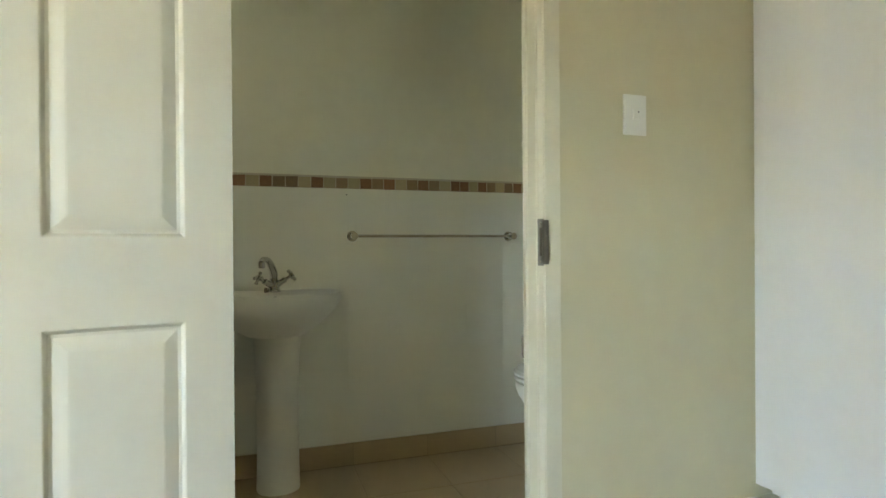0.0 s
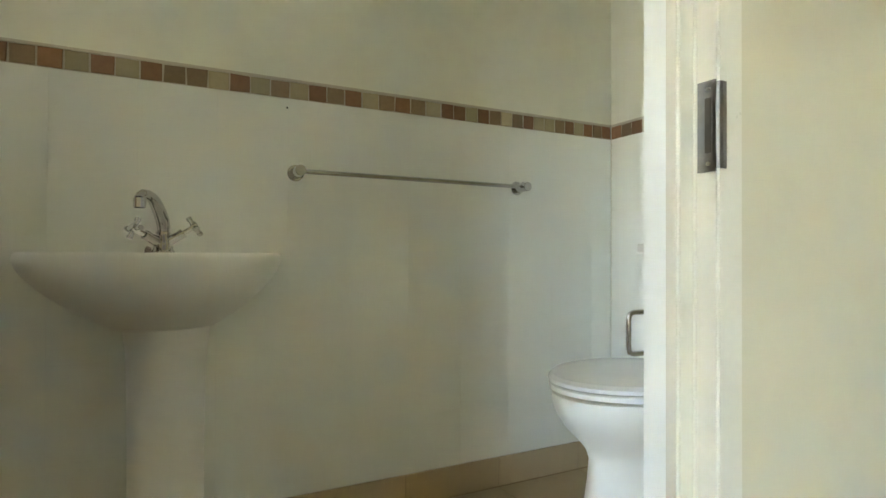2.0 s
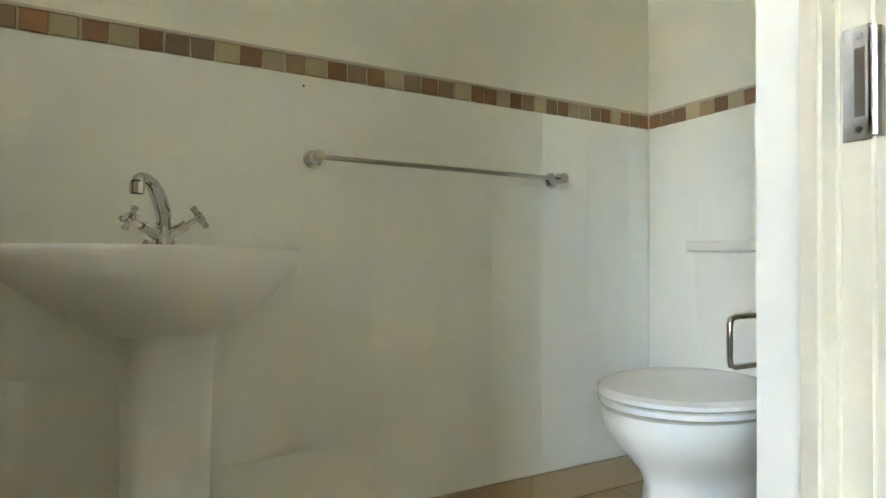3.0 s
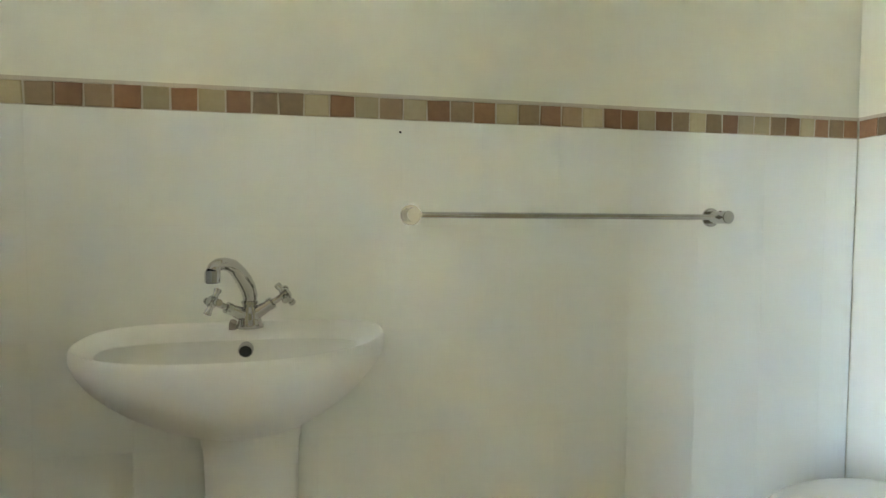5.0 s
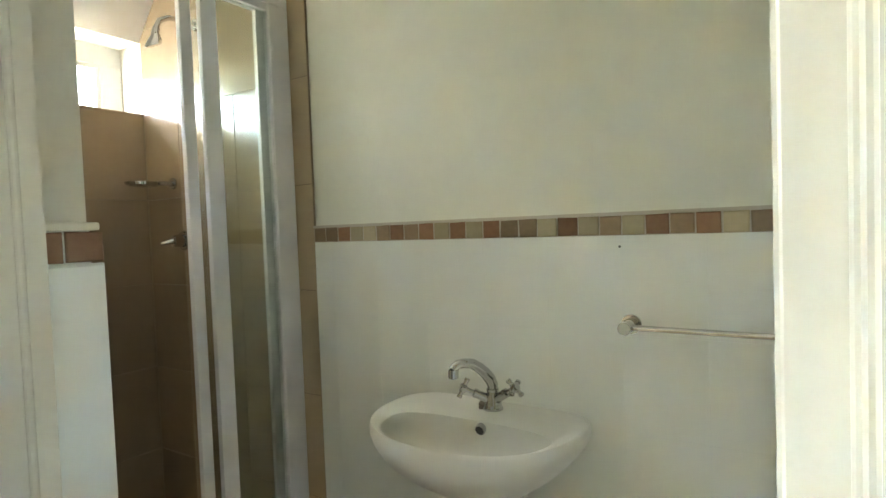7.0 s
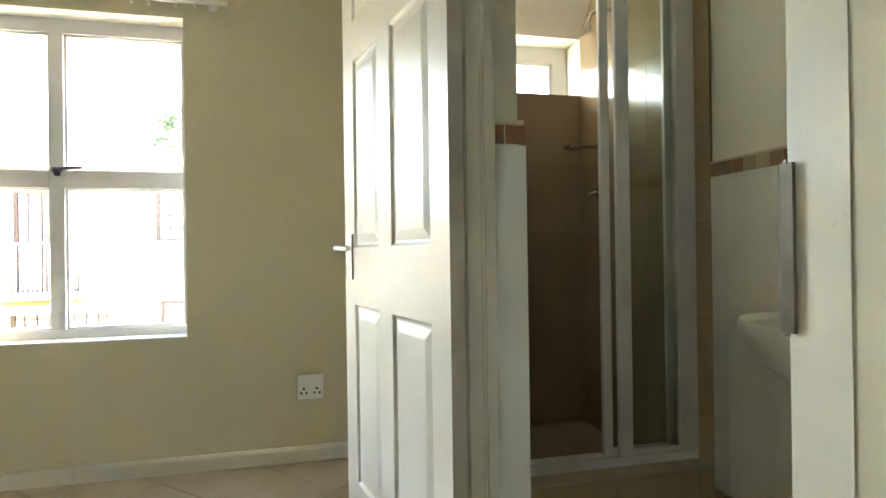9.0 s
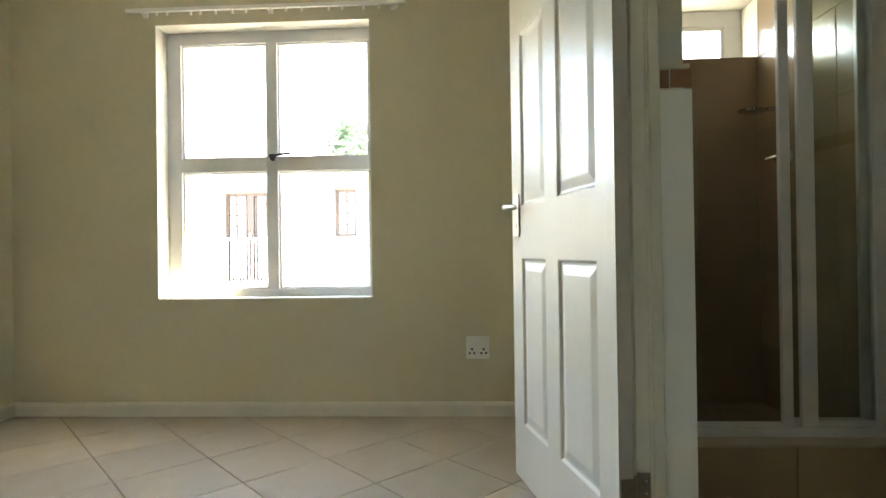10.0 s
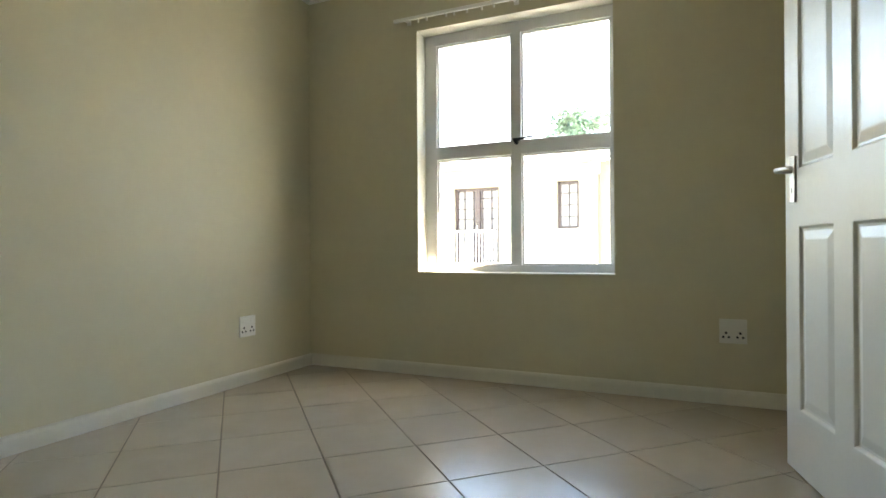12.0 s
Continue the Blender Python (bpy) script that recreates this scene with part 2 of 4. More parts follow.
def tile_face(parent, name, frame_m, us, vs, gap, depth, edge, material, jitter=0.0005):
    """Tiles between the joints us and vs of a face."""
    cache = {}
    for u0, u1 in zip(us, us[1:]):
        for v0, v1 in zip(vs, vs[1:]):
            w, h = round(u1 - u0 - gap, 4), round(v1 - v0 - gap, 4)
            if w < 0.006 or h < 0.006:
                continue
            if (w, h) not in cache:
                cache[w, h] = slab_mesh(name, [(-w / 2, -h / 2), (w / 2, -h / 2), (w / 2, h / 2), (-w / 2, h / 2)], depth, min(edge, w / 5, h / 5), material)
            off = Matrix.Translation(((u0 + u1) / 2, (v0 + v1) / 2, random.uniform(-jitter, jitter)))
            lay(name, cache[w, h], frame_m @ off, parent)


def joints(a, b, start, pitch):
    """Joint places from a to b on a grid through start."""
    k = math.ceil((a - start) / pitch + 1e-6)
    res = [a]
    while start + k * pitch < b - 1e-4:
        if start + k * pitch - a > 1e-4:
            res.append(start + k * pitch)
        k += 1
    return res + [b]


# ---- plan ----
WALL_Y = -1.087      # bedroom face of the wall between the rooms
INNER_Y = -0.935    # its bathroom face
WIN_X = -2.00      # bedroom face of the outer wall
SIDE_Y = -3.913      # bedroom side wall
EAST_X = 1.80
CEIL_Z = 2.462
BATH_R = 1.22      # bathroom wall behind the toilet
SHOWER_X = -2.05     # far wall of the shower
BAND0, BAND1 = 1.242, 1.291
OPEN_L, OPEN_R = -0.562, 0.405   # masonry opening of the doorway
HEAD_Z = 2.04
WY0, WY1, WZ0, WZ1 = -3.123, -1.985, 0.607, 2.055  # bedroom window opening
OUT_X = -2.30

# ---- large structure ----
structure("wall_west", boxes((OUT_X, WIN_X, SIDE_Y, WY0, 0, CEIL_Z), (OUT_X, WIN_X, WY1, WALL_Y, 0, CEIL_Z),
                             (OUT_X, WIN_X, WY0, WY1, 0, WZ0), (OUT_X, WIN_X, WY0, WY1, WZ1, CEIL_Z)),
          M_BEIGE, "beige painted plaster wall around the bedroom window", "wall")
structure("wall_south", box(OUT_X, EAST_X + 0.2, SIDE_Y - 0.2, SIDE_Y, 0, CEIL_Z), M_BEIGE, "beige painted plaster bedroom side wall", "wall")
structure("wall_east", box(EAST_X, EAST_X + 0.2, SIDE_Y, 0.2, 0, CEIL_Z), M_BEIGE, "beige painted plaster wall behind the wardrobe", "wall")
structure("wall_between", boxes((WIN_X, OPEN_L, WALL_Y, INNER_Y - 0.008, 0, CEIL_Z), (OPEN_R, EAST_X, WALL_Y, INNER_Y - 0.008, 0, CEIL_Z),
                                (OPEN_L, OPEN_R, WALL_Y, INNER_Y - 0.008, HEAD_Z, CEIL_Z)),
          M_BEIGE, "beige painted plaster wall with the bathroom doorway", "wall")
structure("wall_north", box(SHOWER_X - 0.4, BATH_R + 0.2, 0.010, 0.2, 0, CEIL_Z), M_CREAM, "cream painted bathroom wall above white tiles", "wall")
structure("wall_toilet", box(BATH_R + 0.010, EAST_X, INNER_Y, 0.010, 0, CEIL_Z), M_CREAM, "cream painted bathroom wall behind the toilet", "wall")
SW0, SW1 = 1.81, 2.123
structure("wall_shower", boxes((OUT_X, SHOWER_X - 0.010, INNER_Y, 0.010, 0, SW0), (OUT_X, SHOWER_X - 0.010, INNER_Y, -0.93, SW0, CEIL_Z),
                               (OUT_X, SHOWER_X - 0.010, -0.93, 0.010, SW1, CEIL_Z)),
          M_CREAM, "cream painted outer wall of the shower", "wall")
structure("ceiling", box(OUT_X, EAST_X + 0.2, SIDE_Y - 0.2, 0.2, CEIL_Z, CEIL_Z + 0.15), M_CEIL, "plain white plaster ceiling", "ceiling")
bm = bmesh.new()
prof = [(SHOWER_X - 0.01, 2.123), (-1.76, CEIL_Z), (SHOWER_X - 0.01, CEIL_Z)]
loft([[(x, INNER_Y + 0.009, z) for x, z in prof], [(x, 0.0095, z) for x, z in prof]], bm=bm)
structure("ceiling_slope", bm, M_CEIL, "white sloping ceiling over the shower window", "ceiling")

# floors: screed first, the tiles are laid at the end
floor = structure("floor", box(OUT_X, EAST_X + 0.2, SIDE_Y - 0.2, WALL_Y + 0.02, -0.15, -0.004), M_GROUT_F, "beige ceramic tiles laid diagonally with brown grout", "floor")
bath_floor = structure("bathroom_floor", box(SHOWER_X, BATH_R + 0.1, WALL_Y + 0.02, 0.1, -0.15, -0.003), M_GROUT_B, "tan ceramic bathroom floor tiles", "floor")


def skirting(name, x0, x1, y0, y1, side):
    """A painted board with a rounded top edge, along one wall. side: the way that it faces."""
    h, t = 0.072, 0.016
    pr = [(0, 0), (t, 0), (t, h - 0.016), (t - 0.003, h - 0.007), (t - 0.008, h - 0.001), (0, h)]
    rings = []
    for e in (0, 1):
        ring = []
        for d, z in pr:
            if side == "x":
                ring.append((x0 + d, (y0, y1)[e], z))
            elif side == "y":
                ring.append(((x0, x1)[e], y0 + d, z))
            else:
                ring.append(((x0, x1)[e], y0 - d, z))
        rings.append(ring)
    return structure(name, loft(rings), M_GLOSS, "white painted timber skirting board", "baseboard")


skirting("baseboard_west", WIN_X, 0, SIDE_Y + 0.016, WALL_Y - 0.016, "x")
skirting("baseboard_south", WIN_X, 1.14, SIDE_Y, 0, "y")
skirting("baseboard_between", WIN_X, OPEN_L - 0.014, WALL_Y, 0, "-y")
skirting("baseboard_doorway", 0.432, 1.15, WALL_Y, 0, "-y")

# cornice
bm = bmesh.new()
cprof = [(0, 0), (0.012, 0), (0.02, 0.03), (0.05, 0.065), (0.085, 0.085), (0.10, 0.09), (0.10, 0.105), (0, 0.105)]
for a, b, mk in (((SIDE_Y), (WALL_Y), lambda d, z, s: (WIN_X + d, s, CEIL_Z - 0.105 + z)), (WIN_X, EAST_X, lambda d, z, s: (s, SIDE_Y + d, CEIL_Z - 0.105 + z)),
                 (WIN_X, EAST_X, lambda d, z, s: (s, WALL_Y - d, CEIL_Z - 0.105 + z))):
    loft([[mk(d, z, s) for d, z in cprof] for s in (a, b)], bm=bm)
structure("trim_cornice", bm, M_CEIL, "white moulded plaster cornice", "cornice")

# ---- doorway: frame, door, strike ----
door_frame = thing("door_frame", (-0.06, WALL_Y, 0), "cream gloss painted rebated door frame in the bathroom doorway", "door frame", kind="structure")
FY = WALL_Y - 0.006


def jamb(side):
    """Section of one upright: face, rebate and stop. side 1 is the strike side, -1 the hinge side."""
    if side > 0:
        face, reb, stop, back, fy = 0.431, 0.377, 0.343, 0.404, -1.0885
    else:
        face, reb, stop, back, fy = -0.575, -0.505, -0.499, -0.561, FY
    pr = [(face, fy), (reb, fy), (reb, fy + 0.040), (stop, fy + 0.042), (stop, -1.02), (back, -1.02), (back, WALL_Y - 0.001), (face, WALL_Y - 0.001)]
    bm = loft([[(x, y, z) for x, y in pr] for z in (0.0, HEAD_Z)])
    es = [e for e in bm.edges if abs(e.verts[0].co.z - e.verts[1].co.z) > 1 and any(abs(e.verts[0].co.x - v) < 1e-4 for v in (reb, stop))]
    bmesh.ops.bevel(bm, geom=es, offset=0.004, segments=3, affect="EDGES")
    return bm


part("jamb", jamb(1), M_FRAME, door_frame)
part("jamb", jamb(-1), M_FRAME, door_frame)
part("head", boxes((-0.504, 0.376, FY, FY + 0.042, 2.018, HEAD_Z), (-0.498, 0.342, FY + 0.0425, -1.02, 2.005, HEAD_Z)), M_FRAME, door_frame)

# steel strike: plate on the rebate, curved lip over the edge, slot and two screws
strike = thing("strike_plate", (0.376, -1.075, 0.99), "satin steel lock strike plate screwed to the door frame", "strike plate")
bm = bmesh.new()
z0, z1 = 0.920, 1.056
add_box(bm, 0.3735, 0.3768, -1.086, -1.056, z0, z1)
lip = [(0.3735, -1.083), (0.3735, -1.088), (0.3752, -1.0922), (0.3800, -1.0945), (0.3895, -1.0935), (0.3895, -1.0905), (0.3810, -1.0915), (0.3765, -1.0895), (0.3765, -1.083)]
loft([[(x, y, z) for x, y in lip] for z in (z0 + 0.004, z1 - 0.004)], bm=bm)
part("plate", bm, M_STRIKE, strike)
part("slot", box(0.3728, 0.3738, -1.080, -1.069, z0 + 0.028, z1 - 0.026), mat("strike_slot_steel", (0.10, 0.085, 0.065), 0.5, 0.6), strike, "dark latch slot")
for z in (z0 + 0.012, z1 - 0.012):
    part("screw", rod((0.3740, -1.0745, z), (0.3720, -1.0745, z), 0.0045, 0.0035, 12), M_CHROME, strike)

# panelled door, folded back against the wall
DOOR_ANGLE = math.atan2(-0.129, -0.575)
DM = Matrix.Translation((-0.461, -1.143, 0.0)) @ Matrix.Rotation(DOOR_ANGLE, 4, "Z")   # u along the leaf, front face at v = 0, wall side at v < 0
DW, DZ0, DZ1, DT = 0.812, 0.006, 2.005, 0.038
door = thing("door_1", (-0.461, -1.143, 0), "white moulded six-panel interior door standing wide open", "door", kind="structure")
PANELS = [(u0, u1, v0, v1) for u0, u1 in ((0.101, 0.363), (0.467, 0.706)) for v0, v1 in ((0.214, 0.814), (1.000, 1.622), (1.750, 1.917))]


def door_face(bm, v, sgn):
    """One moulded face: a flat skin with sunk and raised panels."""
    us = sorted({0.0, DW, *[p[0] for p in PANELS], *[p[1] for p in PANELS]})
    zs = sorted({DZ0, DZ1, *[p[2] for p in PANELS], *[p[3] for p in PANELS]})
    verts = {(u, z): bm.verts.new((u, v, z)) for u in us for z in zs}
    for u0, u1 in zip(us, us[1:]):
        for za, zb in zip(zs, zs[1:]):
            if any(p[0] == u0 and p[1] == u1 and p[2] == za and p[3] == zb for p in PANELS):
                ring = [verts[u0, za], verts[u1, za], verts[u1, zb], verts[u0, zb]]
                for inset, depth in ((0.003, 0.0015), (0.009, 0.008), (0.016, 0.009), (0.042, 0.0025), (0.046, 0.002)):
                    nxt = [bm.verts.new((a, v - sgn * depth, b)) for a, b in ((u0 + inset, za + inset), (u1 - inset, za + inset), (u1 - inset, zb - inset), (u0 + inset, zb - inset))]
                    for i in range(4):
                        bm.faces.new((ring[i], ring[(i + 1) % 4], nxt[(i + 1) % 4], nxt[i]))
                    ring = nxt
                bm.faces.new(ring)
            else:
                bm.faces.new((verts[u0, za], verts[u1, za], verts[u1, zb], verts[u0, zb]))


bm = bmesh.new()
door_face(bm, 0.0, 1)
door_face(bm, -DT, -1)
bm.transform(DM)
part("leaf", bm, M_GLOSS, door)
bm = bmesh.new()
add_box(bm, 0.0, 0.012, -DT + 0.0004, -0.0004, DZ0, DZ1)
bm.transform(DM)
part("hinge_edge", bm, M_RAW, door, "unpainted timber hinge edge")
bm = bmesh.new()
add_box(bm, 0.012, DW, -DT + 0.0004, -0.0004, DZ0, DZ0 + 0.012)
add_box(bm, 0.012, DW, -DT + 0.0004, -0.0004, DZ1 - 0.012, DZ1)
add_box(bm, DW - 0.012, DW, -DT + 0.0004, -0.0004, DZ0 + 0.012, DZ1 - 0.012)
bm.transform(DM)
part("edge_strip", bm, M_GLOSS, door)
for z in (0.200, 1.76):
    bm = bmesh.new()
    add_box(bm, -0.0035, 0.0, -DT + 0.002, -0.004, z, z + 0.10)
    bm.transform(DM)
    h = part("hinge", bm, M_HINGE, door, "tarnished steel butt hinge")
    part("hinge_leaf", box(-0.5042, -0.5015, FY + 0.004, FY + 0.036, z, z + 0.10), M_HINGE, h)
    part("knuckle", rod((-0.486, FY - 0.007, z), (-0.486, FY - 0.007, z + 0.10), 0.0052, bevel=0.001), M_HINGE, h)
    for k in (0.02, 0.05, 0.08):
        part("screw", rod((-0.5016, FY + 0.026, z + k), (-0.5004, FY + 0.026, z + k), 0.0035, 0.0025, 10), M_BRUSHED, h)
# lever handle on a long plate
bm = bmesh.new()
add_box(bm, 0.722, 0.760, 0.0, 0.007, 0.893, 1.046, bevel=0.003)
bm.transform(DM)
handle = part("door_handle", bm, M_BRUSHED, door, "satin steel lever handle on a long plate")
bm = rod((0.741, 0.006, 0.999), (0.741, 0.048, 0.999), 0.0095, bevel=0.001)
bm.transform(DM)
part("spindle", bm, M_BRUSHED, handle)
bm = tube([(0.747, 0.050, 0.999), (0.735, 0.054, 0.999), (0.71, 0.055, 0.998), (0.67, 0.053, 0.996), (0.634, 0.049, 0.994), (0.628, 0.048, 0.994)],
          [0.006, 0.0095, 0.0088, 0.0078, 0.0068, 0.004])
bm.transform(DM)
part("lever", bm, M_BRUSHED, handle, smooth=True)
bm = boxes((0.7385, 0.7435, 0.0068, 0.0075, 0.925, 0.941))
bm.transform(DM)
part("keyhole", bm, M_DARK, handle)

# ---- switch and sockets ----
sw = thing("light_switch", (0.688, WALL_Y, 1.375), "white plastic light switch on the beige wall", "light switch")
part("plate", box(0.648, 0.729, WALL_Y - 0.009, WALL_Y, 1.313, 1.436, bevel=0.004), M_PLASTIC, sw)
part("rocker", box(0.678, 0.700, WALL_Y - 0.0125, WALL_Y - 0.008, 1.36, 1.39, bevel=0.002), M_PLASTIC, sw)
part("indicator", rod((0.697, WALL_Y - 0.0095, 1.383), (0.697, WALL_Y - 0.0135, 1.383), 0.0022, seg=10), M_DARK, sw)


def socket(m, label):
    """Double wall socket in its own frame: x across, z up, facing -y."""
    s = thing("wall_socket", m.translation, label, "socket", "double wall sockets")
    bm = box(-0.059, 0.059, -0.010, 0, -0.058, 0.058, bevel=0.004)
    bm.transform(m)
    part("plate", bm, M_PLASTIC, s)
    for x in (-0.030, 0.030):
        for dx, z, w, h in ((0, -0.008, 0.006, 0.011), (-0.012, -0.028, 0.0055, 0.008), (0.012, -0.028, 0.0055, 0.008)):
            bm = rod((x + dx, -0.0095, z), (x + dx, -0.0106, z), w * 1.0, seg=12)
            bm.transform(m)
            part("pin_hole", bm, M_DARK, s)
        bm = box(x - 0.010, x + 0.010, -0.0135, -0.009, 0.018, 0.034, bevel=0.0015)
        bm.transform(m)
        part("rocker", bm, M_PLASTIC, s)
    return s


socket(Matrix.Translation((WIN_X, -1.448, 0.349)) @ Matrix.Rotation(radians(90), 4, "Z"), "white double wall socket beside the open door")
socket(Matrix.Translation((-1.424, SIDE_Y, 0.322)) @ Matrix.Rotation(radians(180), 4, "Z"), "white double wall socket on the side wall")

# ---- wardrobe ----
wardrobe = thing("wardrobe", (1.5, -2.1, 0), "built-in white melamine wardrobe with plain doors", "wardrobe")
part("filler_strip", box(1.163, 1.183, -1.128, WALL_Y - 0.002, 0.181, 2.38, bevel=0.002), M_WARDROBE, wardrobe)
part("carcass", box(1.184, EAST_X - 0.003, -3.02, WALL_Y - 0.003, 0.183, 2.38), M_WARDROBE, wardrobe)
part("plinth", box(1.215, EAST_X - 0.004, -3.02, WALL_Y - 0.02, 0.0, 0.182), M_WARDROBE, wardrobe)
for y in (-1.132, -1.757, -2.382):
    part("door", box(1.158, 1.182, y - 0.620, y, 0.185, 2.375, bevel=0.002), M_WARDROBE, wardrobe)
part("corner_block", box(1.08, 1.214, WALL_Y - 0.075, WALL_Y - 0.018, 0.0, 0.150, bevel=0.003), M_GLOSS, wardrobe)

# ---- bedroom window ----
GX = -2.14
win = thing("window_1", (GX, (WY0 + WY1) / 2, WZ0), "white aluminium four-pane window in a plastered reveal", "window", kind="structure")
fo, fi = -2.165, -2.115
fr = [(fo, fi, WY0, WY1, WZ1 - 0.066, WZ1), (fo, fi, WY0, WY1, WZ0 + 0.004, WZ0 + 0.045), (fo, fi, WY0, WY0 + 0.078, WZ0 + 0.045, WZ1 - 0.066),
      (fo, fi, WY1 - 0.030, WY1, WZ0 + 0.045, WZ1 - 0.066)]
frame_ob = part("window_frame", boxes(*fr, bevel=0.003), M_ALU, win)
part("mullion", box(fo, fi + 0.004, -2.571, -2.513, WZ0 + 0.045, WZ1 - 0.066, bevel=0.003), M_ALU, win)
part("transom", boxes((fo, fi + 0.006, WY0 + 0.078, -2.5715, 1.290, 1.363), (fo, fi + 0.006, -2.5125, WY1 - 0.030, 1.290, 1.363), bevel=0.003), M_ALU, win)
for y0, y1 in ((WY0 + 0.078, -2.571), (-2.513, WY1 - 0.030)):
    for z0, z1 in ((WZ0 + 0.045, 1.290), (1.363, WZ1 - 0.066)):
        bead = 0.010
        part("glazing_bead", boxes((GX - 0.012, GX + 0.012, y0, y0 + bead, z0, z1), (GX - 0.012, GX + 0.012, y1 - bead, y1, z0, z1),
                                   (GX - 0.012, GX + 0.012, y0 + bead, y1 - bead, z0, z0 + bead), (GX - 0.012, GX + 0.012, y0 + bead, y1 - bead, z1 - bead, z1)), M_ALU, win)
        p = part("pane", box(GX - 0.002, GX + 0.002, y0 + 0.004, y1 - 0.004, z0 + 0.004, z1 - 0.004), M_GLASS, win)
        p.visible_shadow = False
part("window_sill", box(-2.114, WIN_X + 0.004, WY0 + 0.001, WY1 - 0.001, WZ0 - 0.002, WZ0 + 0.006, bevel=0.002), M_GLOSS, win)
part("reveal", boxes((-2.114, WIN_X - 0.001, WY0 - 0.001, WY0 + 0.003, WZ0 + 0.006, WZ1 - 0.003), (-2.114, WIN_X - 0.001, WY1 - 0.003, WY1 + 0.001, WZ0 + 0.006, WZ1 - 0.003),
                     (-2.114, WIN_X - 0.001, WY0, WY1, WZ1 - 0.003, WZ1 + 0.001)), M_GLOSS, win)
latch = part("latch", boxes((fi + 0.004, fi + 0.016, -2.558, -2.520, 1.361, 1.381), bevel=0.003), M_BLACK, win, "black window latch")
part("latch_lever", tube([(fi + 0.016, -2.535, 1.371), (fi + 0.024, -2.51, 1.373), (fi + 0.024, -2.47, 1.379), (fi + 0.022, -2.435, 1.381)], [0.008, 0.0075, 0.006, 0.005], 10), M_BLACK, latch, smooth=True)
part("latch_pivot", rod((fi + 0.003, -2.538, 1.354), (fi + 0.022, -2.538, 1.354), 0.011, bevel=0.002), M_BLACK, latch)

# curtain track with gliders
track = thing("curtain_track", (WIN_X + 0.05, -2.5, 2.10), "white curtain track with plastic gliders above the window", "curtain track")
TX, TZ = WIN_X + 0.045, 2.114
part("rail", box(TX - 0.010, TX + 0.010, -3.25, -1.79, TZ - 0.009, TZ + 0.009, bevel=0.003), M_PLASTIC, track)
for y in (-3.17, -2.50, -1.86):
    part("bracket", boxes((WIN_X, TX - 0.009, y - 0.012, y + 0.012, TZ - 0.006, TZ + 0.012), (WIN_X, WIN_X + 0.004, y - 0.014, y + 0.014, TZ - 0.02, TZ + 0.03)), M_PLASTIC, track)
for i, y in enumerate((-3.09, -3.035, -2.91, -2.86, -2.78, -2.69, -2.62, -2.49, -2.41, -2.33, -2.19, -2.12, -2.01, -1.93, -1.84)):
    part("glider", boxes((TX - 0.004, TX + 0.004, y - 0.005, y + 0.005, TZ - 0.016, TZ - 0.008), (TX - 0.003, TX + 0.003, y - 0.002, y + 0.009, TZ - 0.030, TZ - 0.016)), M_PLASTIC, track)

# ---- shower ----
KX, KZ = -1.05, 0.178
kerb = tagged(part("shower_kerb", box(-1.195, KX - 0.006, INNER_Y, 0.009, 0.0, KZ - 0.008), M_GROUT_S), "tan tiled shower kerb under the glass screen", "kerb", kind="structure")
part("kerb_edge", box(-1.194, KX + 0.001, INNER_Y + 0.002, 0.0005, KZ - 0.0075, KZ, bevel=0.002), mat("pale_tile_edge", (0.56, 0.49, 0.37), 0.5, stain=0.1), kerb)
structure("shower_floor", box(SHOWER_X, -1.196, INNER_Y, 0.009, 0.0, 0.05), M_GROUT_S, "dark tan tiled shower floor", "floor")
screen = thing("shower_screen", (-1.156, -0.47, KZ), "white aluminium framed sliding glass shower screen, half open", "shower screen")
SX0, SX1, STOP = -1.185, -1.128, 2.085
YL, YR = INNER_Y + 0.004, -0.002
part("bottom_track", boxes((SX0, SX1, YL, YR, KZ, KZ + 0.022), (SX1 - 0.006, SX1, YL, YR, KZ + 0.022, KZ + 0.035), (SX0, SX0 + 0.006, YL, YR, KZ + 0.022, KZ + 0.040), bevel=0.0015), M_SILVER, screen)
part("top_track", box(SX0, SX1, YL, YR, STOP - 0.045, STOP, bevel=0.003), M_SILVER, screen)
part("wall_channel", box(SX0, SX1, YR - 0.080, YR, KZ + 0.036, STOP - 0.0455, bevel=0.003), M_SILVER, screen)
part("wall_channel", box(SX0, SX1, YL, YL + 0.035, KZ + 0.036, STOP - 0.0455, bevel=0.003), M_SILVER, screen)


def screen_panel(x, y0, y1, w0, w1, name):
    z0, z1 = KZ + 0.036, STOP - 0.046
    p = part(name, boxes((x - 0.010, x + 0.010, y0, y0 + w0, z0, z1), (x - 0.010, x + 0.010, y1 - w1, y1, z0, z1),
                         (x - 0.010, x + 0.010, y0 + w0, y1 - w1, z0, z0 + 0.022), (x - 0.010, x + 0.010, y0 + w0, y1 - w1, z1 - 0.025, z1), bevel=0.003), M_SILVER, screen)
    g = part("glass_pane", box(x - 0.0025, x + 0.0025, y0 + w0 - 0.004, y1 - w1 + 0.004, z0 + 0.018, z1 - 0.021), M_SHGLASS, p)
    g.visible_shadow = False


screen_panel(-1.141, -0.334, -0.076, 0.054, 0.010, "fixed_panel")
screen_panel(-1.168, -0.384, -0.082, 0.036, 0.032, "sliding_panel")

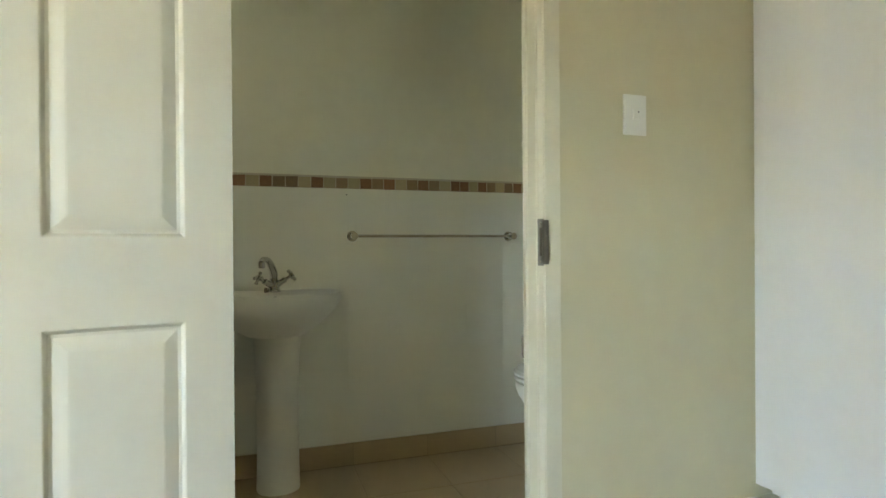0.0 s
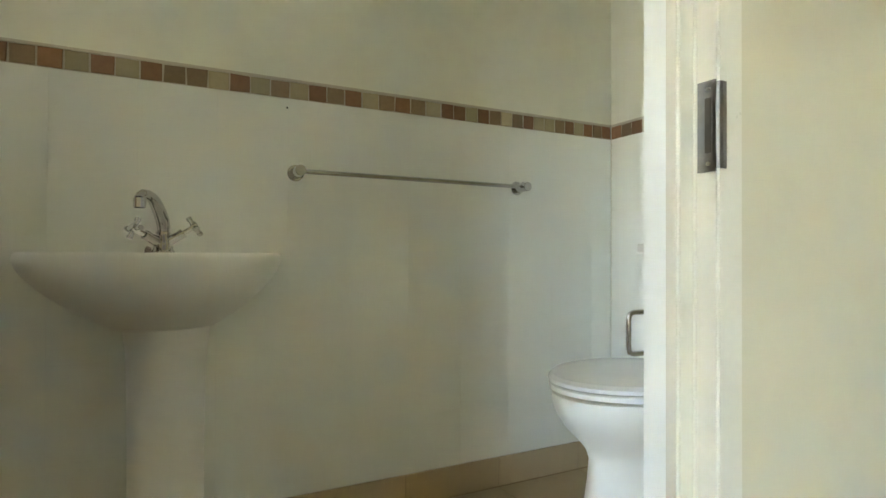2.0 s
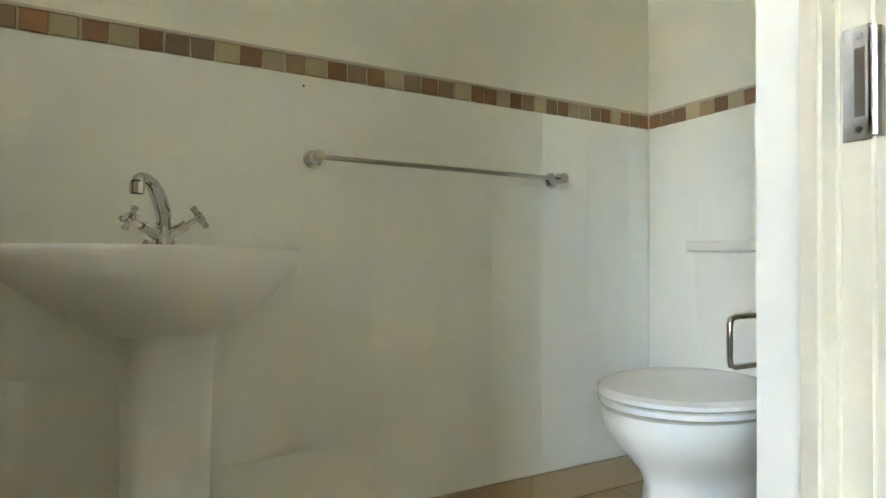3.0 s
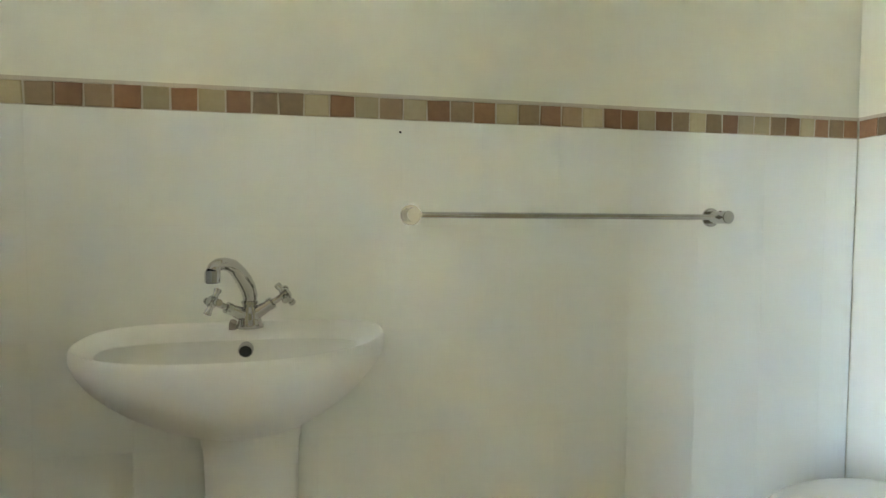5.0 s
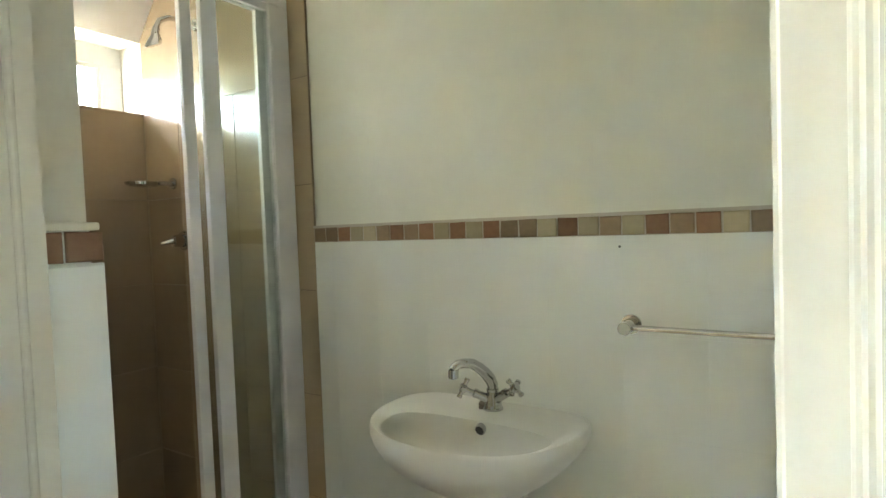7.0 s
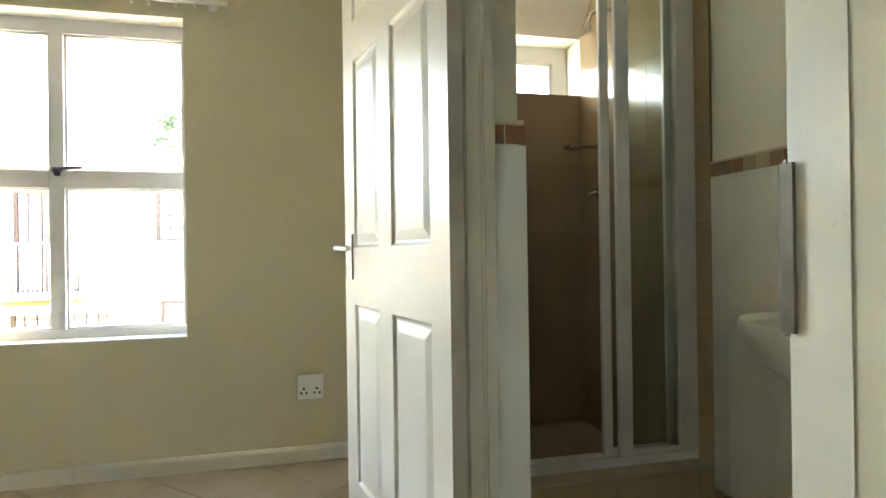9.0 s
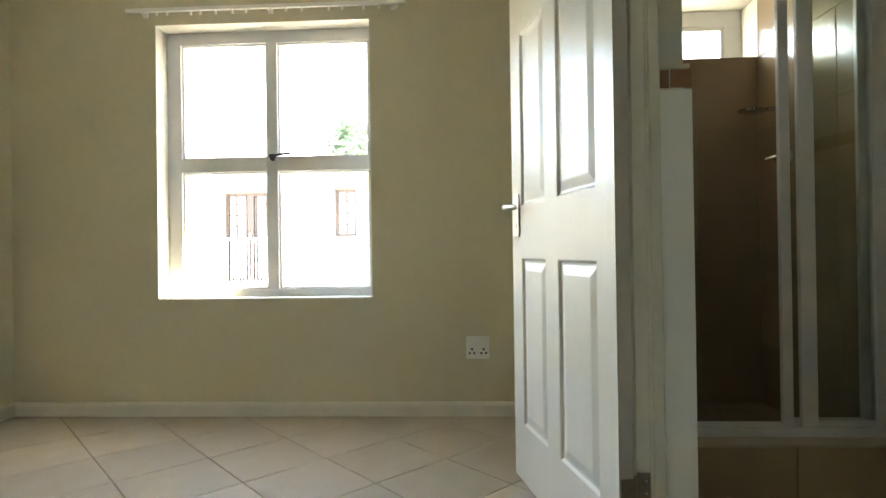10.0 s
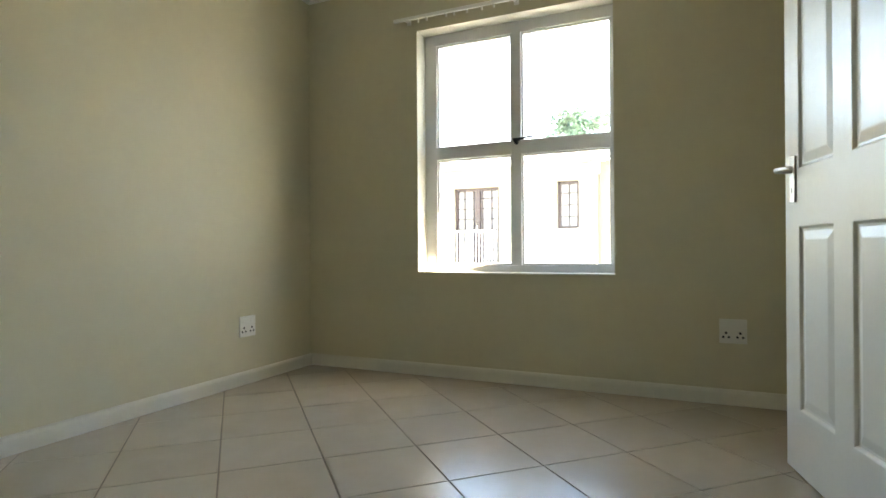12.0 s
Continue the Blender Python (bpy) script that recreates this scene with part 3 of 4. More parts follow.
# shower rose, mixer and soap rack on the tiled wall
rose = thing("shower_rose", (-1.645, 0, 2.10), "chrome shower rose on a short bent arm", "shower rose")
part("flange", rod((-1.645, -0.001, 2.105), (-1.645, -0.012, 2.105), 0.026, 0.022, bevel=0.002), M_CHROME, rose)
part("arm", tube([(-1.645, -0.010, 2.105), (-1.647, -0.06, 2.108), (-1.650, -0.11, 2.104), (-1.653, -0.145, 2.085), (-1.656, -0.158, 2.055)], 0.0095), M_CHROME, rose, smooth=True)
part("head", loft([[(-1.656 + r * math.cos(a), -0.158 - dy + r * math.sin(a) * 0.9, z + r * math.sin(a) * 0.35) for a in [2 * math.pi * k / 24 for k in range(24)]]
                   for r, dy, z in ((0.012, 0, 2.06), (0.016, 0.002, 2.045), (0.014, 0.004, 2.033), (0.021, 0.007, 2.020), (0.031, 0.012, 1.997), (0.032, 0.014, 1.988), (0.027, 0.014, 1.985))]), M_CHROME, rose, smooth=True)
mixer = thing("shower_mixer", (-1.795, 0, 1.26), "chrome lever shower mixer on the tiled wall", "shower mixer")
part("cover_plate", rod((-1.795, -0.0005, 1.262), (-1.795, -0.012, 1.262), 0.042, 0.039, 32, 0.003), M_CHROME, mixer)
part("body", rod((-1.795, -0.013, 1.262), (-1.795, -0.055, 1.262), 0.026, 0.023, 24, 0.002), M_CHROME, mixer)
part("lever", tube([(-1.795, -0.050, 1.262), (-1.800, -0.066, 1.260), (-1.806, -0.082, 1.256), (-1.812, -0.094, 1.253)], [0.013, 0.011, 0.008, 0.006], 12), M_CHROME, mixer, smooth=True)
rack = thing("soap_rack", (-1.865, 0, 1.5), "chrome soap dish on a wall bracket in the shower", "soap dish")
part("flange", rod((-1.85, -0.0005, 1.50), (-1.85, -0.010, 1.50), 0.024, bevel=0.002), M_CHROME, rack)
part("arm", rod((-1.85, -0.009, 1.50), (-1.86, -0.065, 1.50), 0.010), M_CHROME, rack)
part("dish", loft([ellipse(-1.88, -0.115, 0.052 * k, 0.070 * k, z, 32) for k, z in ((0.7, 1.486), (0.95, 1.492), (1.0, 1.502), (0.97, 1.503), (0.9, 1.495), (0.6, 1.491))]), M_CHROME, rack, smooth=True)

# shower window
swin = thing("window_2", (-2.20, -0.31, SW0), "small white shower window high in the outer wall", "window", kind="structure")
part("window_frame", boxes((-2.25, -2.215, -0.93, 0.009, SW0, SW0 + 0.03), (-2.25, -2.215, -0.93, 0.009, SW1 - 0.085, SW1), (-2.25, -2.215, -0.93, -0.89, SW0 + 0.03, SW1 - 0.085),
                           (-2.25, -2.215, -0.090, 0.009, SW0 + 0.03, SW1 - 0.085), bevel=0.003), M_ALU, swin)
part("sash", boxes((-2.244, -2.221, -0.888, -0.870, SW0 + 0.031, SW1 - 0.086), (-2.244, -2.221, -0.108, -0.0905, SW0 + 0.031, SW1 - 0.086),
                   (-2.244, -2.221, -0.8695, -0.1085, SW0 + 0.031, SW0 + 0.045), (-2.244, -2.221, -0.8695, -0.1085, SW1 - 0.104, SW1 - 0.086), bevel=0.002), M_ALU, swin)
part("pane", box(-2.234, -2.230, -0.893, -0.092, SW0 + 0.027, SW1 - 0.082), M_GLASS, swin).visible_shadow = False
part("window_sill", box(-2.214, SHOWER_X - 0.002, -0.93, 0.0, SW0 - 0.004, SW0 + 0.004), M_SHOWER, swin)

# ---- wash basin ----
BX, RIM = -0.348, 0.795
basin = thing("wash_basin", (BX, -0.2, 0), "white ceramic pedestal wash basin fixed to the tiled wall", "wash basin")
NB = 144


def basin_outline():
    """The rim from above: flat at the wall, bowed at the front."""
    pts = []
    for k in range(NB):
        a = 2 * math.pi * k / NB
        c, sn = math.cos(a), math.sin(a)
        if sn <= 0:
            x, y = 0.277 * math.copysign(abs(c) ** 0.88, c), -0.135 - 0.255 * abs(sn) ** 0.88
        else:
            x, y = 0.277 * math.copysign(abs(c) ** 0.14, c) * (1 - 0.19 * sn ** 1.4), -0.135 + 0.134 * abs(sn) ** 0.5
        pts.append((x, y))
    return pts


def mix_ring(p, q, w, z):
    return [(BX + a[0] * (1 - w) + b[0] * w, a[1] * (1 - w) + b[1] * w, z) for a, b in zip(p, q)]


def belly_ring(p, q, t, z):
    """Between rim and foot, fuller at the front and along the wall than at the sides."""
    out = []
    for k, (a, b) in enumerate(zip(p, q)):
        sn = math.sin(2 * math.pi * k / NB)
        w = t ** (1.5 + (0.75 * sn * sn if sn < 0 else 0.5 * sn))
        out.append((BX + a[0] * (1 - w) + b[0] * w, a[1] * (1 - w) + b[1] * w, z))
    return out


outer = basin_outline()
foot = [(0.105 * math.cos(2 * math.pi * k / NB) + 0.015, -0.135 + 0.10 * math.sin(2 * math.pi * k / NB)) for k in range(NB)]
bowl = []
for k in range(NB):
    c, sn = math.cos(2 * math.pi * k / NB), math.sin(2 * math.pi * k / NB)
    bowl.append((0.222 * math.copysign(abs(c) ** (0.9 if sn < 0 else 0.62), c), -0.205 + (-0.165 * abs(sn) ** 0.9 if sn < 0 else 0.058 * sn)))
pit = [(0.02 * math.cos(2 * math.pi * k / NB), -0.215 + 0.02 * math.sin(2 * math.pi * k / NB)) for k in range(NB)]
rings = [mix_ring(outer, foot, 1.0, 0.623)]
for i in range(31, -1, -1):
    t = i / 32
    rings.append(belly_ring(outer, foot, t, RIM - 0.018 - 0.158 * t))
rings += [mix_ring(outer, bowl, 0.0, RIM - 0.008), mix_ring(outer, bowl, 0.05, RIM - 0.001), mix_ring(outer, bowl, 0.14, RIM + 0.002), mix_ring(outer, bowl, 0.45, RIM - 0.001),
          mix_ring(outer, bowl, 0.85, RIM - 0.006), mix_ring(outer, bowl, 1.0, RIM - 0.012)]
for i in range(1, 21):
    t = i / 20
    rings.append(mix_ring(bowl, pit, 1 - math.sqrt(max(0.0, 1 - t ** 2)) if t < 1 else 1.0, RIM - 0.012 - 0.118 * t))
part("basin", loft(rings), M_CERAMIC, basin, smooth=True)
ped = []
for z, rx, ry, cy in ((0.0, 0.086, 0.096, -0.13), (0.02, 0.0855, 0.0955, -0.13), (0.06, 0.084, 0.094, -0.13), (0.14, 0.083, 0.093, -0.13), (0.35, 0.083, 0.092, -0.13),
                      (0.52, 0.086, 0.094, -0.13), (0.582, 0.089, 0.097, -0.13), (0.590, 0.092, 0.100, -0.13), (0.624, 0.094, 0.102, -0.132), (0.627, 0.088, 0.096, -0.132)):
    ped.append(ellipse(BX + 0.020, cy, rx, ry, z, 112, 2.4))
part("pedestal", loft(ped), M_CERAMIC, basin, "white ceramic basin column", smooth=True)
part("overflow_ring", rod((BX + 0.012, -0.140, RIM - 0.028), (BX + 0.012, -0.1575, RIM - 0.032), 0.0145, 0.0135, 24, 0.001), M_BRUSHED, basin)
part("overflow", rod((BX + 0.012, -0.150, RIM - 0.030), (BX + 0.012, -0.1580, RIM - 0.0322), 0.0115, seg=24), M_DARK, basin, "dark overflow hole")
part("waste", rod((BX, -0.215, RIM - 0.131), (BX, -0.215, RIM - 0.126), 0.022, 0.020, 24), M_CHROME, basin)
part("supply_hose", tube([(BX + 0.078, -0.055, 0.45), (BX + 0.078, -0.058, 0.53), (BX + 0.079, -0.060, 0.66)], 0.0085, 10), M_BRUSHED, basin, smooth=True)
part("supply_nut", rod((BX + 0.078, -0.060, 0.590), (BX + 0.079, -0.060, 0.614), 0.017, 0.017, 6, 0.001), M_HINGE, basin)
part("supply_valve", tube([(BX + 0.078, -0.001, 0.455), (BX + 0.078, -0.04, 0.455), (BX + 0.078, -0.056, 0.458)], 0.012, 10), M_CHROME, basin, smooth=True)

# mixer tap with two cross handles
TPX, TY = BX + 0.010, -0.078
tap = thing("basin_tap", (TPX, TY, RIM), "chrome basin mixer tap with swan spout and two cross handles", "tap")
part("base", loft([ellipse(TPX, TY, r, r, z, 24) for r, z in ((0.027, RIM), (0.027, RIM + 0.005), (0.024, RIM + 0.009), (0.021, RIM + 0.024), (0.020, RIM + 0.034), (0.015, RIM + 0.042), (0.0145, RIM + 0.050))]), M_CHROME, tap, smooth=True)
part("collar", rod((TPX, TY, RIM + 0.046), (TPX, TY, RIM + 0.056), 0.0165, bevel=0.002), M_CHROME, tap)
sp = [(0, 0, 0.052), (0.001, -0.002, 0.066), (-0.002, -0.010, 0.083), (-0.008, -0.024, 0.101), (-0.015, -0.041, 0.117), (-0.024, -0.060, 0.131), (-0.034, -0.082, 0.136), (-0.042, -0.098, 0.136),
      (-0.047, -0.108, 0.131), (-0.049, -0.112, 0.124)]
part("spout", tube([(TPX + x, TY + y, RIM + z) for x, y, z in sp], [0.0135, 0.0150, 0.0158, 0.0155, 0.0145, 0.0132, 0.0124, 0.0120, 0.0118, 0.0116]), M_CHROME, tap, smooth=True)
part("aerator", rod((TPX - 0.049, TY - 0.112, RIM + 0.126), (TPX - 0.0495, TY - 0.1125, RIM + 0.104), 0.0138, 0.0132, bevel=0.001), M_CHROME, tap)
part("aerator_mesh", rod((TPX - 0.0495, TY - 0.1125, RIM + 0.1045), (TPX - 0.0495, TY - 0.1125, RIM + 0.1030), 0.0105, seg=16), M_DARK, tap)
for ax in (Vector((-0.073, -0.052, 0.045)), Vector((0.071, -0.012, 0.047))):
    ax = ax.normalized()
    o = Vector((TPX, TY, RIM + 0.021)) + ax * 0.010
    arm = part("handle_stem", rod(o, o + ax * 0.046, 0.0140, 0.0100, bevel=0.001), M_CHROME, tap)
    part("handle_collar", rod(o + ax * 0.036, o + ax * 0.046, 0.0125, 0.0118, bevel=0.0008), M_CHROME, arm)
    part("handle_neck", rod(o + ax * 0.046, o + ax * 0.070, 0.0066, bevel=0.0005), M_CHROME, arm)
    hub = o + ax * 0.076
    e1 = ax.cross(Vector((0, 1, 0))).normalized()
    e2 = ax.cross(e1).normalized()
    bm = rod(hub - ax * 0.008, hub + ax * 0.009, 0.0112, bevel=0.002)
    for d in (e1 * 0.94 + e2 * 0.34, e2 * 0.94 - e1 * 0.34):
        add_rod(bm, hub - d * 0.027, hub + d * 0.027, 0.0058, 0.0058, seg=12, bevel=0.001)
        for q in (-1, 1):
            add_rod(bm, hub + d * q * 0.019, hub + d * q * 0.0275, 0.0072, seg=12, bevel=0.001)
    part("cross_handle", bm, M_CHROME, tap, smooth=True)
part("chain_stay", tube([(TPX - 0.033, TY - 0.004, RIM - 0.004), (TPX - 0.033, TY - 0.004, RIM + 0.009), (TPX - 0.030, TY - 0.006, RIM + 0.014)], 0.0075, 10), M_HINGE, tap)

# ---- towel rail ----
rail = thing("towel_rail", (0.39, 0, 1.035), "chrome towel rail mounted on the white tiles", "towel rail")
for x in (0.004, 0.776):
    part("flange", rod((x, 0.0, 1.028), (x, -0.007, 1.028), 0.0245, 0.0235, 28, 0.0015), M_CHROME, rail)
    part("post", rod((x, -0.006, 1.028), (x, -0.070, 1.028), 0.0158, bevel=0.0015), M_CHROME, rail)
    part("grub_screw", rod((x - 0.004, -0.0445, 1.0428), (x - 0.004, -0.0445, 1.0445), 0.003, seg=10), M_HINGE, rail)
part("bar", rod((0.004, -0.048, 1.028), (0.776, -0.048, 1.028), 0.0068), M_CHROME, rail, smooth=True)

# ---- toilet ----
TC = -0.47
TX0 = -0.02
toilet = thing("toilet", (0.95, TC, 0), "white close-coupled toilet with its lid closed", "toilet")


def egg(cx, rx_f, rx_b, ry, z, n=112):
    """Outline pointed to the front (-x), blunt at the back."""
    out = []
    for k in range(n):
        a = 2 * math.pi * k / n
        c, s = math.cos(a), math.sin(a)
        out.append((TX0 + cx + (rx_b if c > 0 else rx_f) * math.copysign(abs(c) ** (0.75 if c > 0 else 1.0), c), TC + ry * s, z))
    return out


bowl_rings = [egg(cx, f, b, w, z) for cx, f, b, w, z in (
    (0.93, 0.250, 0.17, 0.112, 0.0), (0.93, 0.248, 0.17, 0.110, 0.02), (0.93, 0.230, 0.16, 0.098, 0.09), (0.93, 0.216, 0.16, 0.092, 0.17), (0.93, 0.208, 0.16, 0.090, 0.232),
    (0.92, 0.206, 0.17, 0.100, 0.262), (0.91, 0.220, 0.19, 0.124, 0.290), (0.89, 0.236, 0.21, 0.152, 0.325), (0.88, 0.250, 0.22, 0.171, 0.362), (0.87, 0.252, 0.23, 0.180, 0.400),
    (0.87, 0.250, 0.23, 0.180, 0.417), (0.87, 0.238, 0.22, 0.170, 0.422))]
part("bowl", loft(bowl_rings), M_CERAMIC, toilet, smooth=True)
part("seat", loft([egg(0.86, r, 0.20, w, z) for r, w, z in ((0.236, 0.182, 0.426), (0.245, 0.190, 0.429), (0.246, 0.191, 0.441), (0.241, 0.187, 0.445))]), M_SEAT, toilet, smooth=True)
part("lid", loft([egg(0.86, r, 0.20, w, z) for r, w, z in ((0.237, 0.183, 0.447), (0.247, 0.192, 0.449), (0.249, 0.193, 0.459), (0.240, 0.185, 0.469), (0.20, 0.15, 0.474), (0.10, 0.07, 0.475))]), M_SEAT, toilet, "white plastic toilet lid", smooth=True)
for y in (TC + 0.10, TC - 0.10):
    part("seat_buffer", box(0.67, 0.686, y - 0.006, y + 0.006, 0.4215, 0.427), M_PLASTIC, toilet)
part("pan_deck", box(1.00, 1.215, TC - 0.115, TC + 0.115, 0.27, 0.416, bevel=0.02), M_CERAMIC, toilet, smooth=True)
cis = [[(1.218 - d * (1 if i in (0, 3) else 0), y, z) for i, (d, y) in enumerate(((dx, TC - w), (0, TC - w), (0, TC + w), (dx, TC + w)))] for z, dx, w in ((0.417, 0.125, 0.148), (0.45, 0.135, 0.158), (0.62, 0.150, 0.172), (0.790, 0.155, 0.177), (0.7905, 0.148, 0.170), (0.7985, 0.148, 0.170))]
bm = loft(cis)
bmesh.ops.bevel(bm, geom=[e for e in bm.edges if abs(e.verts[0].co.z - e.verts[1].co.z) > 0.02 and e.verts[0].co.x < 1.17], offset=0.022, segments=4, affect="EDGES")
part("cistern", bm, M_CERAMIC, toilet, smooth=True)
bm = box(1.054, 1.2185, TC - 0.183, TC + 0.183, 0.800, 0.832, bevel=0.010, seg=3)
part("cistern_lid", bm, M_CERAMIC, toilet, smooth=True)

# toilet paper holder behind the doorway
holder = thing("paper_holder", (0.45, INNER_Y, 0.67), "chrome toilet paper holder on the bathroom wall", "paper holder")
part("flange", rod((0.505, INNER_Y - 0.001, 0.690), (0.505, INNER_Y + 0.008, 0.690), 0.022, bevel=0.002), M_CHROME, holder)
part("post", rod((0.505, INNER_Y + 0.007, 0.690), (0.505, INNER_Y + 0.055, 0.690), 0.010, bevel=0.001), M_CHROME, holder)
part("arm", tube([(0.505, -0.88, 0.690), (0.424, -0.88, 0.690), (0.415, -0.88, 0.687), (0.412, -0.88, 0.678), (0.412, -0.88, 0.626), (0.415, -0.88, 0.617), (0.424, -0.88, 0.614), (0.535, -0.88, 0.614)], 0.0048, 12), M_CHROME, holder, smooth=True)

# ---- outside ----
structure("ground", box(-400, 400, -400, 400, -3.4, -3.0), M_GROUND, "pale paving and ground between the houses", "ground")
FX = -14.0
house = thing("house", (FX, -8, -3.0), "cream rendered two-storey house with brown timber windows", "house")
hw = [(-8.08, -6.70, 0.12, 2.50), (-5.06, -4.47, 1.28, 2.56), (-8.16, -6.11, -1.6, -0.24), (-4.98, -4.40, -1.3, -0.16), (-12.8, -11.9, 1.28, 2.56), (-12.9, -11.7, -1.6, -0.24)]


def wall_with_holes(x0, x1, y0, y1, z0, z1, holes):
    ys = sorted({y0, y1, *[h[0] for h in holes], *[h[1] for h in holes]})
    zs = sorted({z0, z1, *[h[2] for h in holes], *[h[3] for h in holes]})
    bm = bmesh.new()
    for ya, yb in zip(ys, ys[1:]):
        for za, zb in zip(zs, zs[1:]):
            cy, cz = (ya + yb) / 2, (za + zb) / 2
            if not any(h[0] < cy < h[1] and h[2] < cz < h[3] for h in holes):
                add_box(bm, x0, x1, ya, yb, za, zb)
    return bm


part("wall", wall_with_holes(FX - 0.3, FX, -17.0, -4.05, -3.0, 3.03, hw), M_PLASTER_OUT, house)
part("wing_wall", box(FX - 6, FX - 0.75, -4.05, 6.0, -3.0, 3.16), M_PLASTER_OUT, house)
part("back_room", box(FX - 6, FX - 0.75, -17.0, -4.06, -3.0, 2.8), M_PLASTER_OUT, house)
part("eave", boxes((FX - 0.2, FX + 0.38, -17.2, -3.83, 3.03, 3.16)), M_GLOSS, house, "white painted eave and gutter")
rb = bmesh.new()
for i in range(14):
    x = FX + 0.42 - i * 0.36
    z = 3.17 + i * 0.072
    for j in range(46):
        y = -17.2 + j * 0.30
        add_box(rb, x - 0.40, x, y, y + 0.285, z, z + 0.04 + 0.012 * ((i * 7 + j * 3) % 3))
part("roof", rb, M_ROOF, house)
part("downpipe", tube([(FX + 0.30, -4.11, 3.01), (FX + 0.16, -4.13, 2.87), (FX + 0.06, -4.15, 2.71), (FX + 0.06, -4.15, -3.0)], 0.045, 12), M_PLASTER_OUT, house, smooth=True)
part("plinth_band", box(FX, FX + 0.05, -17.0, -4.05, -0.02, 0.10), M_PLASTER_OUT, house)
for y0, y1, z0, z1 in hw:
    w = part("window" if z0 != 0.12 else "french_door", boxes((FX - 0.20, FX - 0.12, y0, y0 + 0.075, z0, z1), (FX - 0.20, FX - 0.12, y1 - 0.075, y1, z0, z1), (FX - 0.20, FX - 0.12, y0 + 0.075, y1 - 0.075, z1 - 0.085, z1),
                                                             (FX - 0.20, FX - 0.12, y0 + 0.075, y1 - 0.075, z0, z0 + 0.07)), M_BROWNWOOD, house, "red-brown timber frame with small panes")
    part("pane", box(FX - 0.215, FX - 0.20, y0 + 0.02, y1 - 0.02, z0 + 0.02, z1 - 0.02), M_CURTAIN, w)
    cols = max(2, round((y1 - y0) / 0.27))
    rows = max(2, round((z1 - z0) / 0.30))
    if z0 == 0.12:
        part("meeting_stile", box(FX - 0.20, FX - 0.115, (y0 + y1) / 2 - 0.085, (y0 + y1) / 2 + 0.085, z0 + 0.07, z1 - 0.085), M_BROWNWOOD, w)
        part("door_handle", box(FX - 0.115, FX - 0.07, (y0 + y1) / 2 - 0.03, (y0 + y1) / 2 - 0.005, 1.25, 1.41), M_PLASTIC, w)
    for k in range(1, cols):
        y = y0 + (y1 - y0) * k / cols
        if z0 == 0.12 and k * 2 == cols:
            continue
        part("glazing_bar", box(FX - 0.195, FX - 0.15, y - 0.011, y + 0.011, z0 + 0.07, z1 - 0.085), M_BROWNWOOD, w)
    for k in range(1, rows):
        z = z0 + (z1 - z0) * k / rows
        part("glazing_bar", box(FX - 0.194, FX - 0.151, y0 + 0.075, y1 - 0.075, z - 0.011, z + 0.011), M_BROWNWOOD, w)
balc = part("balcony", box(FX, FX + 0.55, -8.20, -6.62, -0.02, 0.11), M_PLASTER_OUT, house)
part("top_rail", box(FX + 0.48, FX + 0.53, -8.17, -6.65, 1.23, 1.27), M_ALU, balc)
for k in range(17):
    y = -8.15 + k * 0.094
    part("baluster", box(FX + 0.495, FX + 0.515, y - 0.010, y + 0.010, 0.11, 1.23), M_ALU, balc)
part("canopy", loft([[(FX, y, -0.06), (FX + 0.9, y, -0.26), (FX + 0.9, y, -0.30), (FX, y, -0.16)] for y in (-8.7, -5.4)]), mat("ochre_canopy", (0.55, 0.45, 0.16), 0.7, stain=0.1), house)
ac = thing("air_conditioner", (FX + 0.3, -9.6, -0.6), "pale outdoor air conditioner unit on the house wall", "air conditioner")
part("casing", box(FX + 0.01, FX + 0.38, -9.15, -8.72, -0.24, 0.15, bevel=0.03), M_CURTAIN, ac)
part("grille", rod((FX + 0.37, -8.93, -0.04), (FX + 0.392, -8.93, -0.04), 0.13, seg=24), M_HINGE, ac)

# tree behind the roof
tree = thing("tree", (-27, -6.9, -3.0), "leafy green tree behind the roof of the house", "tree")
part("trunk", tube([(-27, -6.9, -3.0), (-27.1, -6.8, 0.5), (-26.9, -6.9, 3.6), (-27.0, -7.0, 6.0)], [0.26, 0.21, 0.15, 0.08], 10), M_BARK, tree, smooth=True)
rng = random.Random(5)
for k in range(7):
    a = k * 2.4
    z = 2.6 + k * 0.5
    part("limb", tube([(-27, -6.9, z), (-27 + 0.7 * math.cos(a), -6.9 + 0.7 * math.sin(a), z + 0.7), (-27 + 1.5 * math.cos(a), -6.9 + 1.5 * math.sin(a), z + 1.2)], [0.09, 0.06, 0.02], 8), M_BARK, tree)
vs, fs = [], []
for c in range(62):
    a, e = rng.uniform(0, 2 * math.pi), rng.uniform(-0.5, 1.0)
    rr = rng.uniform(0.4, 1.35) * (1.0 if e < 0.5 else 0.8)
    cc = Vector((-27 + rr * math.cos(a), -6.9 + rr * math.sin(a) * 1.25, 6.1 + e * 1.25))
    for q in range(42):
        p = cc + Vector((rng.gauss(0, 0.26), rng.gauss(0, 0.26), rng.gauss(0, 0.2)))
        d = Vector((rng.uniform(-1, 1), rng.uniform(-1, 1), rng.uniform(-0.6, 0.6))).normalized()
        w = d.orthogonal().normalized()
        L = rng.uniform(0.10, 0.19)
        i = len(vs)
        vs += [p - d * L, p + w * L * 0.45, p + d * L, p - w * L * 0.45]
        fs.append((i, i + 1, i + 2, i + 3))
me = bpy.data.meshes.new("crown")
me.from_pydata([tuple(v * K) for v in vs], [], fs)
